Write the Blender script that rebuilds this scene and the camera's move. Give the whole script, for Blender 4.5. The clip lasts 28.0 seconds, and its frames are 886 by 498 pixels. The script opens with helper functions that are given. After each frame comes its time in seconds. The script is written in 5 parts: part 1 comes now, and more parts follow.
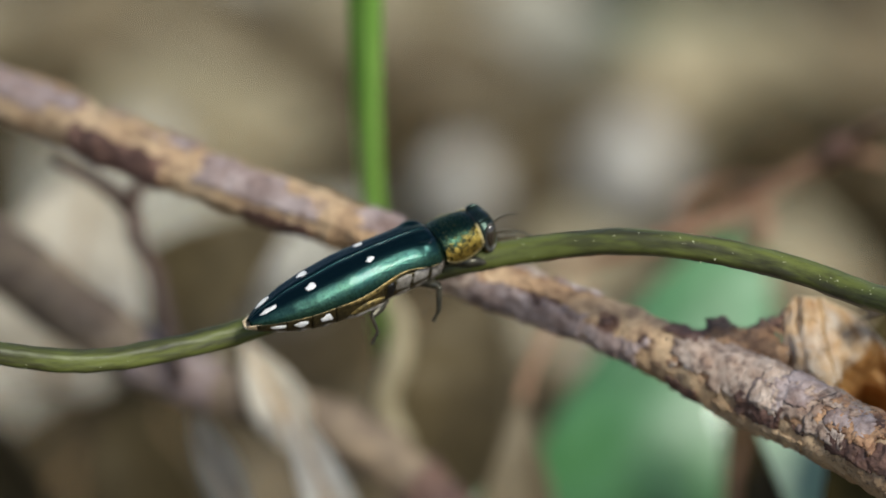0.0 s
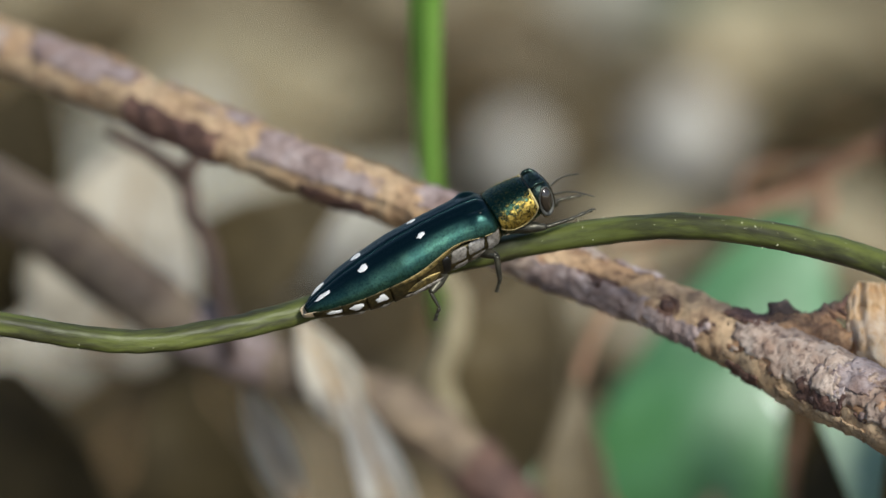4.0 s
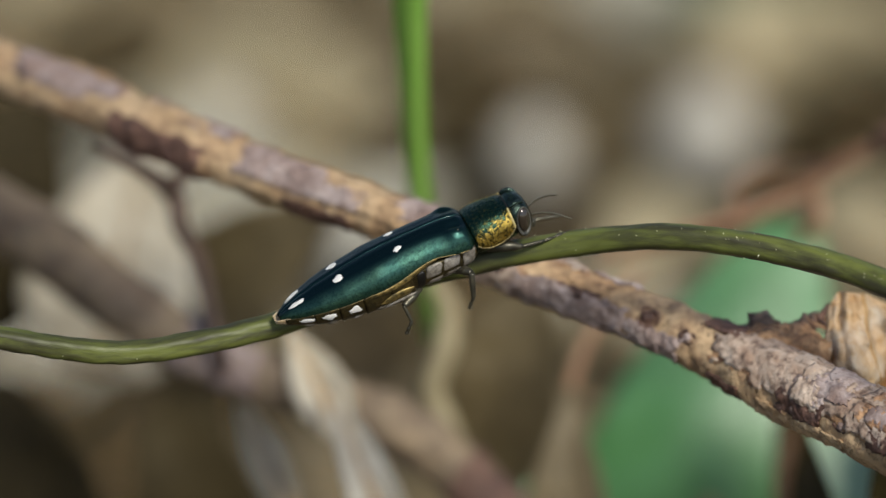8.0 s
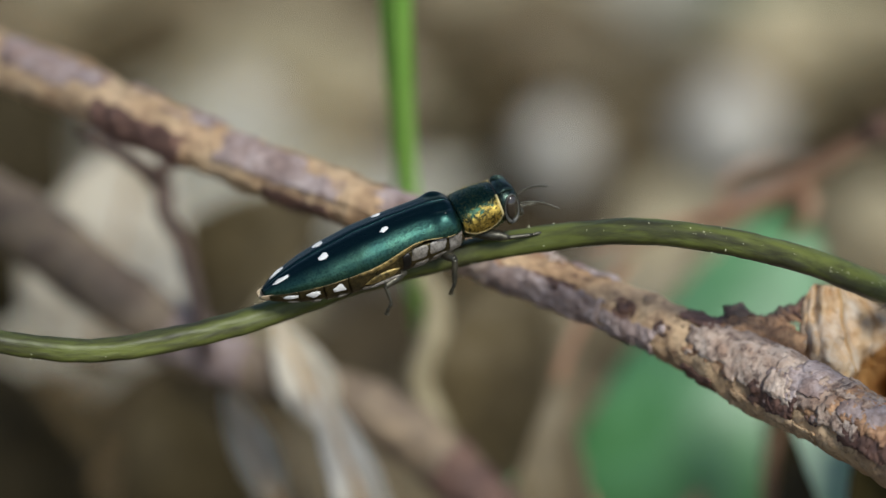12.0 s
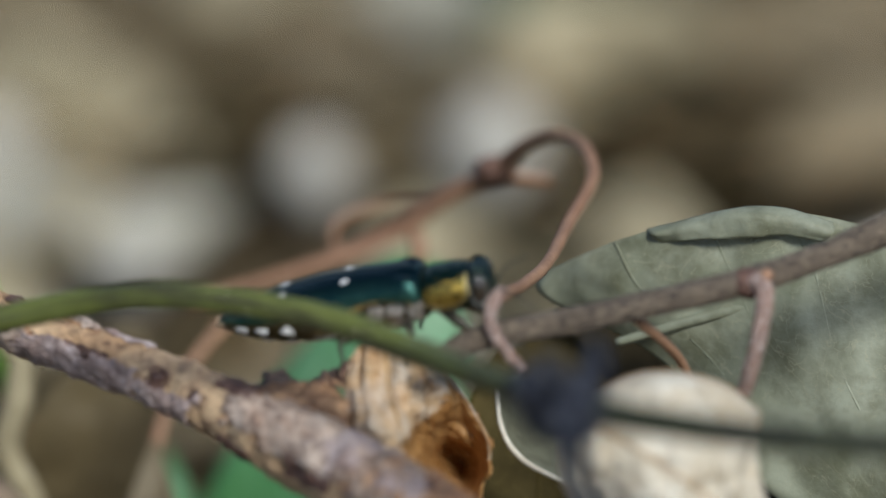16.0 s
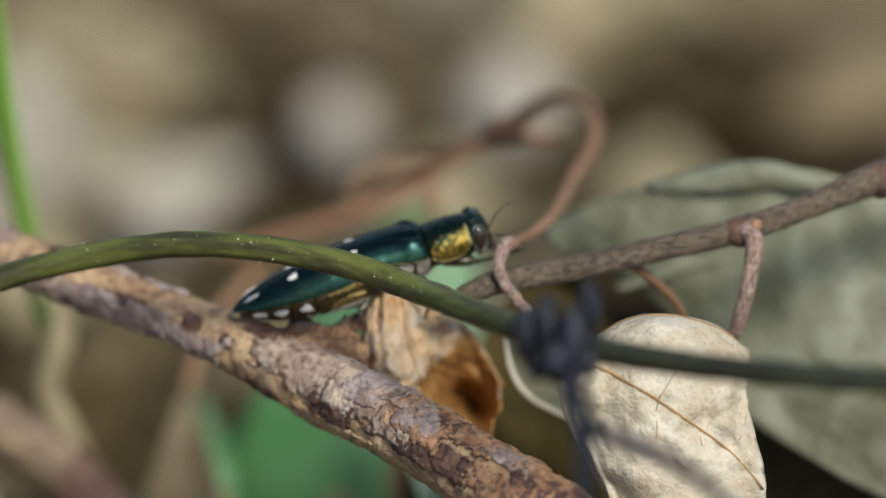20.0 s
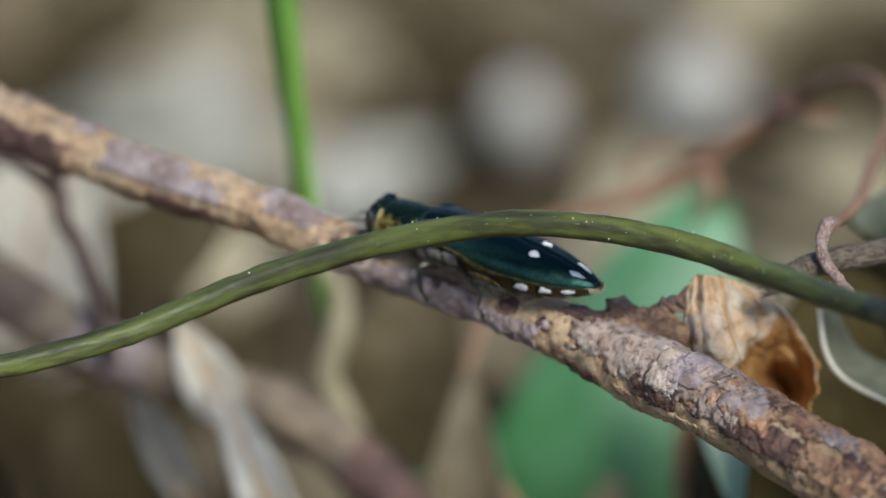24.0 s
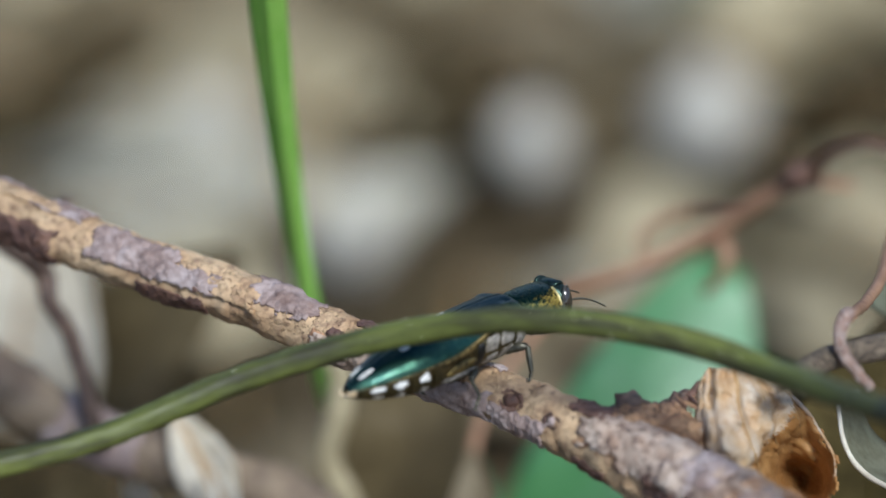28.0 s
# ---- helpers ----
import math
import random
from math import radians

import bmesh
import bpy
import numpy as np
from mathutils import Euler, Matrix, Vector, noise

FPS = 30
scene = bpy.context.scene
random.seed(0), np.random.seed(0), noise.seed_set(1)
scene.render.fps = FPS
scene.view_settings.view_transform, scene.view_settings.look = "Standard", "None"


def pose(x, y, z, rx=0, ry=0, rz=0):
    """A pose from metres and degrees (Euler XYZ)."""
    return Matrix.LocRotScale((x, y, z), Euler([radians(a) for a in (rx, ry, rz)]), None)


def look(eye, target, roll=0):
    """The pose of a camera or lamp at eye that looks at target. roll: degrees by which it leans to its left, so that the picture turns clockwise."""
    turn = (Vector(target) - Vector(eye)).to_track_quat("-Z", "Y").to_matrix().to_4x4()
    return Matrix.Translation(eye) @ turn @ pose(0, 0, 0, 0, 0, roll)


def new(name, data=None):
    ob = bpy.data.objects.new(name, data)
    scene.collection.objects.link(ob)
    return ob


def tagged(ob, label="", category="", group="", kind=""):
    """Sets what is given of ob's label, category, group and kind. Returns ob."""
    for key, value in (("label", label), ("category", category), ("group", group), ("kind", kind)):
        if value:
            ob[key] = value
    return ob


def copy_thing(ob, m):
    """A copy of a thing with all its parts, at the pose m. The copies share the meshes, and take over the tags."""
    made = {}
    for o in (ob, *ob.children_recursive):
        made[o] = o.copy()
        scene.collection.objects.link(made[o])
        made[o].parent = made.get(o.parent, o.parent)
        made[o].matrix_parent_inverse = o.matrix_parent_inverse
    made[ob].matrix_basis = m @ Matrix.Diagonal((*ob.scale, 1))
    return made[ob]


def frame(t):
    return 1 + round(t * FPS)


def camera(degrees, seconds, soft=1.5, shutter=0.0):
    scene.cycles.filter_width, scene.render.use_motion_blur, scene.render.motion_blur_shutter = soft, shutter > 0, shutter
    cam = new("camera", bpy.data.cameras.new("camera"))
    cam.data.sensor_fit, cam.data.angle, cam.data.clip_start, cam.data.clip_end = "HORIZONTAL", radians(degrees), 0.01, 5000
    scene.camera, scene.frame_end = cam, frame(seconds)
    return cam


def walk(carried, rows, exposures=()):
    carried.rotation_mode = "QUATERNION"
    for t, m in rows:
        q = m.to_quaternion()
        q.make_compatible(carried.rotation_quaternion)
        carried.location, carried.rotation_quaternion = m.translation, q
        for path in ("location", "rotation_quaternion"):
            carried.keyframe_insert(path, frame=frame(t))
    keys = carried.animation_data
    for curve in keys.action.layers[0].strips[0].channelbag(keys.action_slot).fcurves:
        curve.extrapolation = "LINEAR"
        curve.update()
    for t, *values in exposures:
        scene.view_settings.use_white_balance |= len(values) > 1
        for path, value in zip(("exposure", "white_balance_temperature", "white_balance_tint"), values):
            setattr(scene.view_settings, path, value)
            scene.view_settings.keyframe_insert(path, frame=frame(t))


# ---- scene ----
LENS = 10.18
cam = camera(LENS, 28.0, 1.5, 0.0)
cam.data.dof.use_dof = True
cam.data.dof.focus_distance = 0.2150
cam.data.dof.aperture_fstop = 28.0

walk(cam, [
    (0, pose(-0.00291, -0.20230, 0.19201, 65.625, -0.307, -1.173)),
    (0.5, pose(-0.00376, -0.19791, 0.18906, 65.554, -0.163, -1.207)),
    (1, pose(-0.00407, -0.19550, 0.18675, 65.530, -0.071, -1.135)),
    (1.5, pose(-0.00383, -0.19444, 0.18841, 65.224, -0.587, -0.785)),
    (2, pose(-0.00458, -0.19531, 0.19011, 65.273, -0.885, -0.574)),
    (2.5, pose(-0.00487, -0.19545, 0.18968, 65.152, -0.706, -0.596)),
    (4.5, pose(-0.00204, -0.20026, 0.19299, 65.140, -0.791, -0.317)),
    (5, pose(-0.00071, -0.20042, 0.19399, 64.959, -0.873, -0.275)),
    (5.5, pose(-0.00070, -0.19959, 0.19389, 64.710, -0.921, -0.349)),
    (6, pose(-0.00028, -0.19919, 0.19426, 64.714, -0.679, -0.101)),
    (6.5, pose(0.00045, -0.19843, 0.19309, 64.866, -0.417, -0.191)),
    (7, pose(0.00035, -0.19862, 0.19208, 64.735, -0.343, -0.190)),
    (7.5, pose(0.00008, -0.19854, 0.19265, 64.896, -0.158, 0.058)),
    (8, pose(-0.00000, -0.19939, 0.19298, 65.000, -0.000, 0.000)),
    (8.5, pose(0.00149, -0.20152, 0.19394, 64.822, -0.158, 0.375)),
    (9, pose(0.00232, -0.20284, 0.19426, 64.859, -0.194, 0.483)),
    (9.5, pose(0.00211, -0.20287, 0.19395, 64.763, -0.103, 0.698)),
    (10, pose(0.00242, -0.20405, 0.19448, 64.902, -0.186, 0.615)),
    (10.5, pose(0.00166, -0.20293, 0.19395, 64.940, -0.225, 0.592)),
    (11, pose(0.00049, -0.20063, 0.19244, 65.152, -0.158, 0.667)),
    (11.5, pose(0.00228, -0.19987, 0.19262, 64.933, -0.093, 0.886)),
    (13.5, pose(0.00936, -0.19783, 0.19308, 65.081, -0.065, 0.783)),
    (14, pose(0.01325, -0.19654, 0.19323, 65.116, 0.207, 0.615)),
    (14.5, pose(0.01553, -0.19485, 0.19039, 65.210, 0.447, 0.354)),
    (15, pose(0.01790, -0.19315, 0.19044, 65.156, 0.515, 0.296)),
    (15.5, pose(0.02082, -0.19042, 0.19045, 64.993, 0.886, -0.018)),
    (16, pose(0.02218, -0.18523, 0.18924, 64.858, 1.080, -0.177)),
    (16.5, pose(0.02256, -0.18420, 0.18873, 64.793, 1.013, -0.367)),
    (17, pose(0.02210, -0.19220, 0.19187, 64.797, 1.095, -0.163)),
    (17.5, pose(0.02316, -0.19149, 0.19360, 64.629, 1.016, -0.323)),
    (18, pose(0.02279, -0.19028, 0.19323, 64.405, 1.199, -0.112)),
    (18.5, pose(0.02380, -0.19248, 0.19423, 64.248, 1.367, -0.350)),
    (19, pose(0.02459, -0.19662, 0.19588, 64.225, 1.432, 0.063)),
    (19.5, pose(0.02438, -0.19887, 0.19769, 64.148, 1.554, 0.304)),
    (20, pose(0.02287, -0.19951, 0.19583, 64.341, 1.452, -0.022)),
    (20.5, pose(0.02296, -0.19913, 0.19627, 64.486, 1.447, 0.111)),
    (22.5, pose(0.02003, -0.19763, 0.19503, 64.442, 1.424, 0.241)),
    (23, pose(0.01931, -0.19604, 0.19296, 64.501, 1.563, 0.289)),
    (23.5, pose(0.01638, -0.19607, 0.19353, 64.338, 1.746, 0.530)),
    (24, pose(0.01147, -0.19799, 0.19484, 64.276, 1.856, 0.576)),
    (24.5, pose(0.01128, -0.19539, 0.19457, 64.148, 1.902, 0.760)),
    (25, pose(0.01224, -0.19776, 0.19569, 64.226, 1.883, 0.620)),
    (25.5, pose(0.01279, -0.19722, 0.19610, 63.948, 1.999, 0.472)),
    (26, pose(0.01303, -0.19939, 0.19760, 64.085, 1.935, 0.535)),
    (26.5, pose(0.01264, -0.20252, 0.19851, 64.316, 1.851, 0.565)),
    (27, pose(0.01303, -0.20035, 0.19887, 64.277, 1.789, 0.528)),
    (27.5, pose(0.01267, -0.19537, 0.19616, 64.296, 2.194, 0.515)),
    (28, pose(0.01187, -0.18745, 0.19528, 64.004, 2.334, 0.500)),
], exposures=((0, 0.50, 6250, 10), (2, 0.52, 6200, 10), (5, 0.52, 6150, 10), (6, 0.58, 6250, 10), (7, 0.66, 6350, 10), (8, 0.40, 6550, 10), (9.5, 0.48, 6080, 10), (11, 0.46, 6050, 10), (14, 0.42, 6200, 10), (16, 0.38, 5950, 10),
             (17, 0.44, 5980, 10), (19, 0.50, 6300, 10), (20, 0.42, 6500, 10), (23, 0.46, 6000, 10), (25, 0.56, 5700, 10), (28, 0.62, 5650, 10)))

# ---- world and light: open shade under trees ----
MM = 0.001
SUN_EL, SUN_AZ = radians(47), radians(152)
world = bpy.data.worlds.new("forest_sky")
world.use_nodes = True
scene.world = world
wn = world.node_tree.nodes
sky = wn.new("ShaderNodeTexSky")
sky.sky_type = "NISHITA"
sky.sun_disc = False
sky.sun_elevation = SUN_EL
sky.sun_rotation = SUN_AZ
wn["Background"].inputs["Strength"].default_value = 0.075
world.node_tree.links.new(sky.outputs["Color"], wn["Background"].inputs["Color"])
sun = new("sun", bpy.data.lights.new("sun", "SUN"))
sun.data.energy = 2.7
sun.data.angle = radians(15)
sun.data.color = (1.0, 0.97, 0.86)
sun.matrix_world = look(Vector((math.sin(SUN_AZ) * math.cos(SUN_EL), math.cos(SUN_AZ) * math.cos(SUN_EL), math.sin(SUN_EL))), (0, 0, 0))


# ---- materials ----
def srgb(r, g, b):
    return tuple((c / 12.92 if c <= 0.04045 else ((c + 0.055) / 1.055) ** 2.4) for c in (r / 255, g / 255, b / 255)) + (1.0,)


def node(tree, kind, **values):
    n = tree.nodes.new(kind)
    for k, v in values.items():
        n.inputs[k].default_value = v
    return n


def surface(name, colours, coarse=0.5, fine=4.0, rough=(0.5, 0.8), metal=0.0, bump=0.3, depth=0.05, stretch=(1, 1, 1),
            through_light=0.0, spec=0.5, vary=0.0, mix_fine=0.5, coat=0.0, space="Object", crack=None, flecks=(0.42, 0.68)):
    """colours: two or three base colours mixed by a coarse and a fine noise; lengths in mm."""
    m = bpy.data.materials.new(name)
    m.use_nodes = True
    t = m.node_tree
    ln = t.links.new
    p = t.nodes["Principled BSDF"]
    tc = t.nodes.new("ShaderNodeTexCoord")
    mp = t.nodes.new("ShaderNodeMapping")
    mp.inputs["Scale"].default_value = tuple(1000.0 * s for s in stretch)
    ln(tc.outputs[space], mp.inputs["Vector"])
    if space == "UV":
        mp.inputs["Scale"].default_value = stretch
    a = node(t, "ShaderNodeTexNoise", Scale=coarse, Detail=5.0, Roughness=0.6)
    b = node(t, "ShaderNodeTexNoise", Scale=fine, Detail=6.0, Roughness=0.65)
    info = t.nodes.new("ShaderNodeObjectInfo")
    shift = t.nodes.new("ShaderNodeVectorMath")
    shift.operation = "ADD"
    ln(mp.outputs["Vector"], shift.inputs[0])
    ln(info.outputs["Random"], shift.inputs[1])
    for n in (a, b):
        ln(shift.outputs["Vector"], n.inputs["Vector"])
    ra = t.nodes.new("ShaderNodeValToRGB")
    ra.color_ramp.elements[0].position, ra.color_ramp.elements[1].position = 0.36, 0.64
    ra.color_ramp.elements[0].color, ra.color_ramp.elements[1].color = colours[0], colours[1]
    ln(a.outputs["Fac"], ra.inputs["Fac"])
    out = ra.outputs["Color"]
    third = colours[2] if len(colours) > 2 else tuple(c * 0.6 for c in colours[0][:3]) + (1.0,)
    rb = t.nodes.new("ShaderNodeValToRGB")
    rb.color_ramp.elements[0].position, rb.color_ramp.elements[1].position = flecks
    rb.color_ramp.elements[0].color, rb.color_ramp.elements[1].color = (0, 0, 0, 1), (mix_fine, mix_fine, mix_fine, 1)
    ln(b.outputs["Fac"], rb.inputs["Fac"])
    mx = t.nodes.new("ShaderNodeMixRGB")
    mx.inputs["Color2"].default_value = third
    ln(rb.outputs["Color"], mx.inputs["Fac"])
    ln(out, mx.inputs["Color1"])
    out = mx.outputs["Color"]
    height = b.outputs["Fac"]
    if crack:
        # a net of dark fissures: size per mm, width, colour
        wob = t.nodes.new("ShaderNodeVectorMath")
        wob.operation = "MULTIPLY_ADD"
        wob.inputs[1].default_value = (1.1 / crack[0],) * 3
        ln(b.outputs["Color"], wob.inputs[0])
        ln(shift.outputs["Vector"], wob.inputs[2])
        vo = t.nodes.new("ShaderNodeTexVoronoi")
        vo.feature = "DISTANCE_TO_EDGE"
        vo.inputs["Scale"].default_value = crack[0]
        ln(wob.outputs["Vector"], vo.inputs["Vector"])
        cr = t.nodes.new("ShaderNodeValToRGB")
        cr.color_ramp.elements[0].position, cr.color_ramp.elements[1].position = 0.0, crack[1]
        cr.color_ramp.elements[0].color, cr.color_ramp.elements[1].color = (0.9, 0.9, 0.9, 1), (0, 0, 0, 1)
        ln(vo.outputs["Distance"], cr.inputs["Fac"])
        cm = t.nodes.new("ShaderNodeMixRGB")
        cm.inputs["Color2"].default_value = crack[2]
        ln(cr.outputs["Color"], cm.inputs["Fac"])
        ln(out, cm.inputs["Color1"])
        out = cm.outputs["Color"]
        hm = t.nodes.new("ShaderNodeMath")
        hm.operation = "SUBTRACT"
        ln(b.outputs["Fac"], hm.inputs[0])
        ln(cr.outputs["Color"], hm.inputs[1])
        height = hm.outputs["Value"]
    if vary:
        hs = t.nodes.new("ShaderNodeHueSaturation")
        mr = node(t, "ShaderNodeMapRange")
        mr.inputs["To Min"].default_value, mr.inputs["To Max"].default_value = 1 - vary, 1 + vary
        ln(info.outputs["Random"], mr.inputs["Value"])
        ln(mr.outputs["Result"], hs.inputs["Value"])
        ln(out, hs.inputs["Color"])
        out = hs.outputs["Color"]
    ln(out, p.inputs["Base Color"])
    mr = node(t, "ShaderNodeMapRange")
    mr.inputs["To Min"].default_value, mr.inputs["To Max"].default_value = rough
    ln(b.outputs["Fac"], mr.inputs["Value"])
    ln(mr.outputs["Result"], p.inputs["Roughness"])
    p.inputs["Metallic"].default_value = metal
    p.inputs["Specular IOR Level"].default_value = spec
    p.inputs["Coat Weight"].default_value = coat
    if bump:
        bp = node(t, "ShaderNodeBump", Strength=bump, Distance=depth * 0.001)
        ln(height, bp.inputs["Height"])
        ln(bp.outputs["Normal"], p.inputs["Normal"])
    if through_light:
        tr = t.nodes.new("ShaderNodeBsdfTranslucent")
        ln(out, tr.inputs["Color"])
        ms = node(t, "ShaderNodeMixShader", Fac=through_light)
        ln(p.outputs["BSDF"], ms.inputs[1])
        ln(tr.outputs["BSDF"], ms.inputs[2])
        ln(ms.outputs["Shader"], t.nodes["Material Output"].inputs["Surface"])
    return m


def veined(name, colours, vein, ribs=9.0, width=0.045, **kw):
    """A leaf's skin: mottled colour, with a network of thin veins raised over it."""
    m = surface(name, colours, **kw)
    t = m.node_tree
    ln = t.links.new
    p = t.nodes["Principled BSDF"]
    tc = t.nodes.new("ShaderNodeTexCoord")
    mp = t.nodes.new("ShaderNodeMapping")
    mp.inputs["Scale"].default_value = (ribs, ribs * 0.8, 1)
    ln(tc.outputs["UV"], mp.inputs["Vector"])
    v = t.nodes.new("ShaderNodeTexVoronoi")
    v.feature = "DISTANCE_TO_EDGE"
    wv = node(t, "ShaderNodeTexNoise", Scale=2.5, Detail=3.0)
    wm = t.nodes.new("ShaderNodeVectorMath")
    wm.operation = "MULTIPLY_ADD"
    wm.inputs[1].default_value = (0.8, 0.8, 0.0)
    ln(mp.outputs["Vector"], wv.inputs["Vector"])
    ln(wv.outputs["Color"], wm.inputs[0])
    ln(mp.outputs["Vector"], wm.inputs[2])
    ln(wm.outputs["Vector"], v.inputs["Vector"])
    r = t.nodes.new("ShaderNodeValToRGB")
    r.color_ramp.elements[0].position, r.color_ramp.elements[1].position = 0.0, width
    r.color_ramp.elements[0].color, r.color_ramp.elements[1].color = (0.8, 0.8, 0.8, 1), (0, 0, 0, 1)
    ln(v.outputs["Distance"], r.inputs["Fac"])
    mx = t.nodes.new("ShaderNodeMixRGB")
    mx.inputs["Color2"].default_value = vein
    src = p.inputs["Base Color"].links[0].from_socket
    ln(r.outputs["Color"], mx.inputs["Fac"])
    ln(src, mx.inputs["Color1"])
    ln(mx.outputs["Color"], p.inputs["Base Color"])
    return m


M_SOIL = surface("soil", (srgb(70, 60, 42), srgb(88, 76, 56), srgb(50, 43, 30)), 0.08, 0.6, (0.8, 1.0), bump=0.6, depth=0.6, spec=0.2)
M_BARK = surface("tan_bark", (srgb(212, 182, 144), srgb(178, 143, 106), srgb(112, 82, 64)), 0.35, 2.0, (0.42, 0.7), bump=1.0, depth=0.18, mix_fine=0.75, crack=(0.3, 0.012, srgb(92, 64, 48)), flecks=(0.48, 0.66))
M_BARK_RUST = surface("rust_brown_bark", (srgb(200, 158, 118), srgb(146, 104, 76), srgb(66, 45, 38)), 0.8, 2.8, (0.3, 0.58), bump=1.0, depth=0.18, mix_fine=0.8, flecks=(0.48, 0.62))
M_UMBER = veined("olive_umber_leaf", (srgb(104, 90, 58), srgb(80, 68, 44), srgb(56, 48, 30)), srgb(116, 100, 70), 5, coarse=0.08, fine=0.5, rough=(0.5, 0.8), bump=0.4, depth=0.2, through_light=0.12, mix_fine=0.5)
M_BOUGH = surface("brown_bough_bark", (srgb(150, 130, 104), srgb(100, 87, 74), srgb(74, 58, 52)), 0.18, 0.6, (0.6, 0.85), bump=0.8, depth=0.2, mix_fine=0.8)
M_MOSS = surface("dull_green_leaf_skin", (srgb(74, 98, 72), srgb(58, 80, 58), srgb(44, 58, 44)), 0.1, 0.6, (0.5, 0.7), bump=0.3, depth=0.1)
M_DIMLEAF = veined("dull_grey_leaf", (srgb(122, 123, 102), srgb(96, 94, 74), srgb(70, 66, 48)), srgb(132, 128, 106), 6, coarse=0.3, fine=1.2, rough=(0.5, 0.8), bump=0.4, depth=0.1, through_light=0.15)
M_TORN = surface("torn_inner_bark", (srgb(188, 150, 112), srgb(140, 102, 74), srgb(66, 47, 40)), 0.9, 2.6, (0.5, 0.8), bump=1.0, depth=0.2, mix_fine=0.9)
M_KNOB = surface("blackened_knob", (srgb(108, 86, 74), srgb(70, 56, 50), srgb(36, 30, 28)), 1.2, 3.0, (0.35, 0.6), bump=1.0, depth=0.15, mix_fine=0.8)
M_BARK_GREY = surface("grey_bark", (srgb(206, 188, 172), srgb(158, 130, 110), srgb(84, 62, 52)), 0.7, 2.6, (0.34, 0.62), bump=1.0, depth=0.16, mix_fine=0.85, flecks=(0.48, 0.64))
M_BARK_DARK = surface("dark_bark", (srgb(124, 92, 76), srgb(88, 62, 54), srgb(48, 35, 32)), 0.8, 2.2, (0.45, 0.75), bump=1.0, depth=0.15, mix_fine=0.8)
M_BARK_LILAC = surface("lilac_bark", (srgb(184, 168, 164), srgb(144, 120, 110), srgb(94, 72, 64)), 0.6, 2.2, (0.42, 0.7), bump=1.0, depth=0.16, mix_fine=0.75)
M_STEM = surface("green_stem_skin", (srgb(100, 106, 50), srgb(74, 79, 38), srgb(48, 44, 31)), 0.4, 0.8, (0.38, 0.56), bump=0.9, depth=0.08, stretch=(7, 24, 1), mix_fine=0.8, spec=0.38, space="UV", flecks=(0.42, 0.62))
M_STEM_DARK = surface("dark_stem_skin", (srgb(58, 62, 40), srgb(44, 46, 34), srgb(36, 34, 30)), 0.6, 2.4, (0.4, 0.65), bump=0.3, depth=0.05)
M_SPECK = surface("pale_speck", (srgb(226, 224, 190), srgb(205, 205, 165)), 2, 8, (0.4, 0.6), bump=0.0)
M_BUD = surface("blue_black_bud", (srgb(26, 25, 28), srgb(48, 52, 66), srgb(12, 11, 13)), 0.5, 1.6, (0.3, 0.6), bump=0.7, depth=0.2, mix_fine=0.8)
M_OLIVE = veined("olive_brown_leaf", (srgb(74, 63, 28), srgb(56, 47, 21), srgb(40, 33, 15)), srgb(84, 72, 38), 6, coarse=0.15, fine=0.7, rough=(0.5, 0.8), bump=0.4, depth=0.15, through_light=0.1, spec=0.1)
M_BLADE = surface("grass_green", (srgb(168, 214, 100), srgb(142, 198, 80), srgb(182, 222, 120)), 0.2, 1.5, (0.4, 0.6), bump=0.1, stretch=(2, 2, 0.1), through_light=0.3)
M_TWIG = surface("grey_brown_twig", (srgb(144, 128, 108), srgb(106, 92, 77), srgb(42, 34, 31)), 0.8, 2.0, (0.5, 0.8), bump=1.0, depth=0.2, stretch=(20, 40, 1), mix_fine=0.9, space="UV", flecks=(0.46, 0.6))
M_TENDRIL = surface("rust_tendril", (srgb(172, 132, 102), srgb(140, 104, 78), srgb(92, 68, 56)), 0.3, 2.5, (0.45, 0.75), bump=0.5, depth=0.06)
M_WRAP = surface("silvered_tendril", (srgb(154, 118, 102), srgb(108, 80, 70), srgb(206, 192, 182)), 1.0, 2.6, (0.4, 0.7), bump=1.0, depth=0.12, stretch=(10, 10, 1), mix_fine=0.9, space="UV", flecks=(0.46, 0.64))
M_DRY = veined("amber_dry_leaf", (srgb(202, 156, 96), srgb(164, 112, 56), srgb(124, 80, 36)), srgb(204, 164, 110), 4, 0.02, coarse=0.22, fine=0.7, rough=(0.4, 0.65), bump=0.7, depth=0.3, through_light=0.3, mix_fine=0.5)
M_CREAM = veined("cream_dead_leaf", (srgb(230, 222, 204), srgb(208, 196, 172), srgb(176, 152, 114)), srgb(150, 122, 86), 15, 0.03, coarse=0.25, fine=0.9, rough=(0.5, 0.8), bump=1.0, depth=0.4, through_light=0.12, mix_fine=0.6)
M_GREYLEAF = veined("grey_green_dead_leaf", (srgb(156, 159, 138), srgb(118, 121, 97), srgb(86, 84, 56)), srgb(154, 152, 126), 4, 0.02, coarse=0.16, fine=0.6, rough=(0.5, 0.8), bump=0.6, depth=0.15, through_light=0.1, mix_fine=0.6)
M_RIB = surface("leaf_rib", (srgb(176, 140, 92), srgb(150, 116, 72)), 0.6, 3, (0.5, 0.8), bump=0.3)
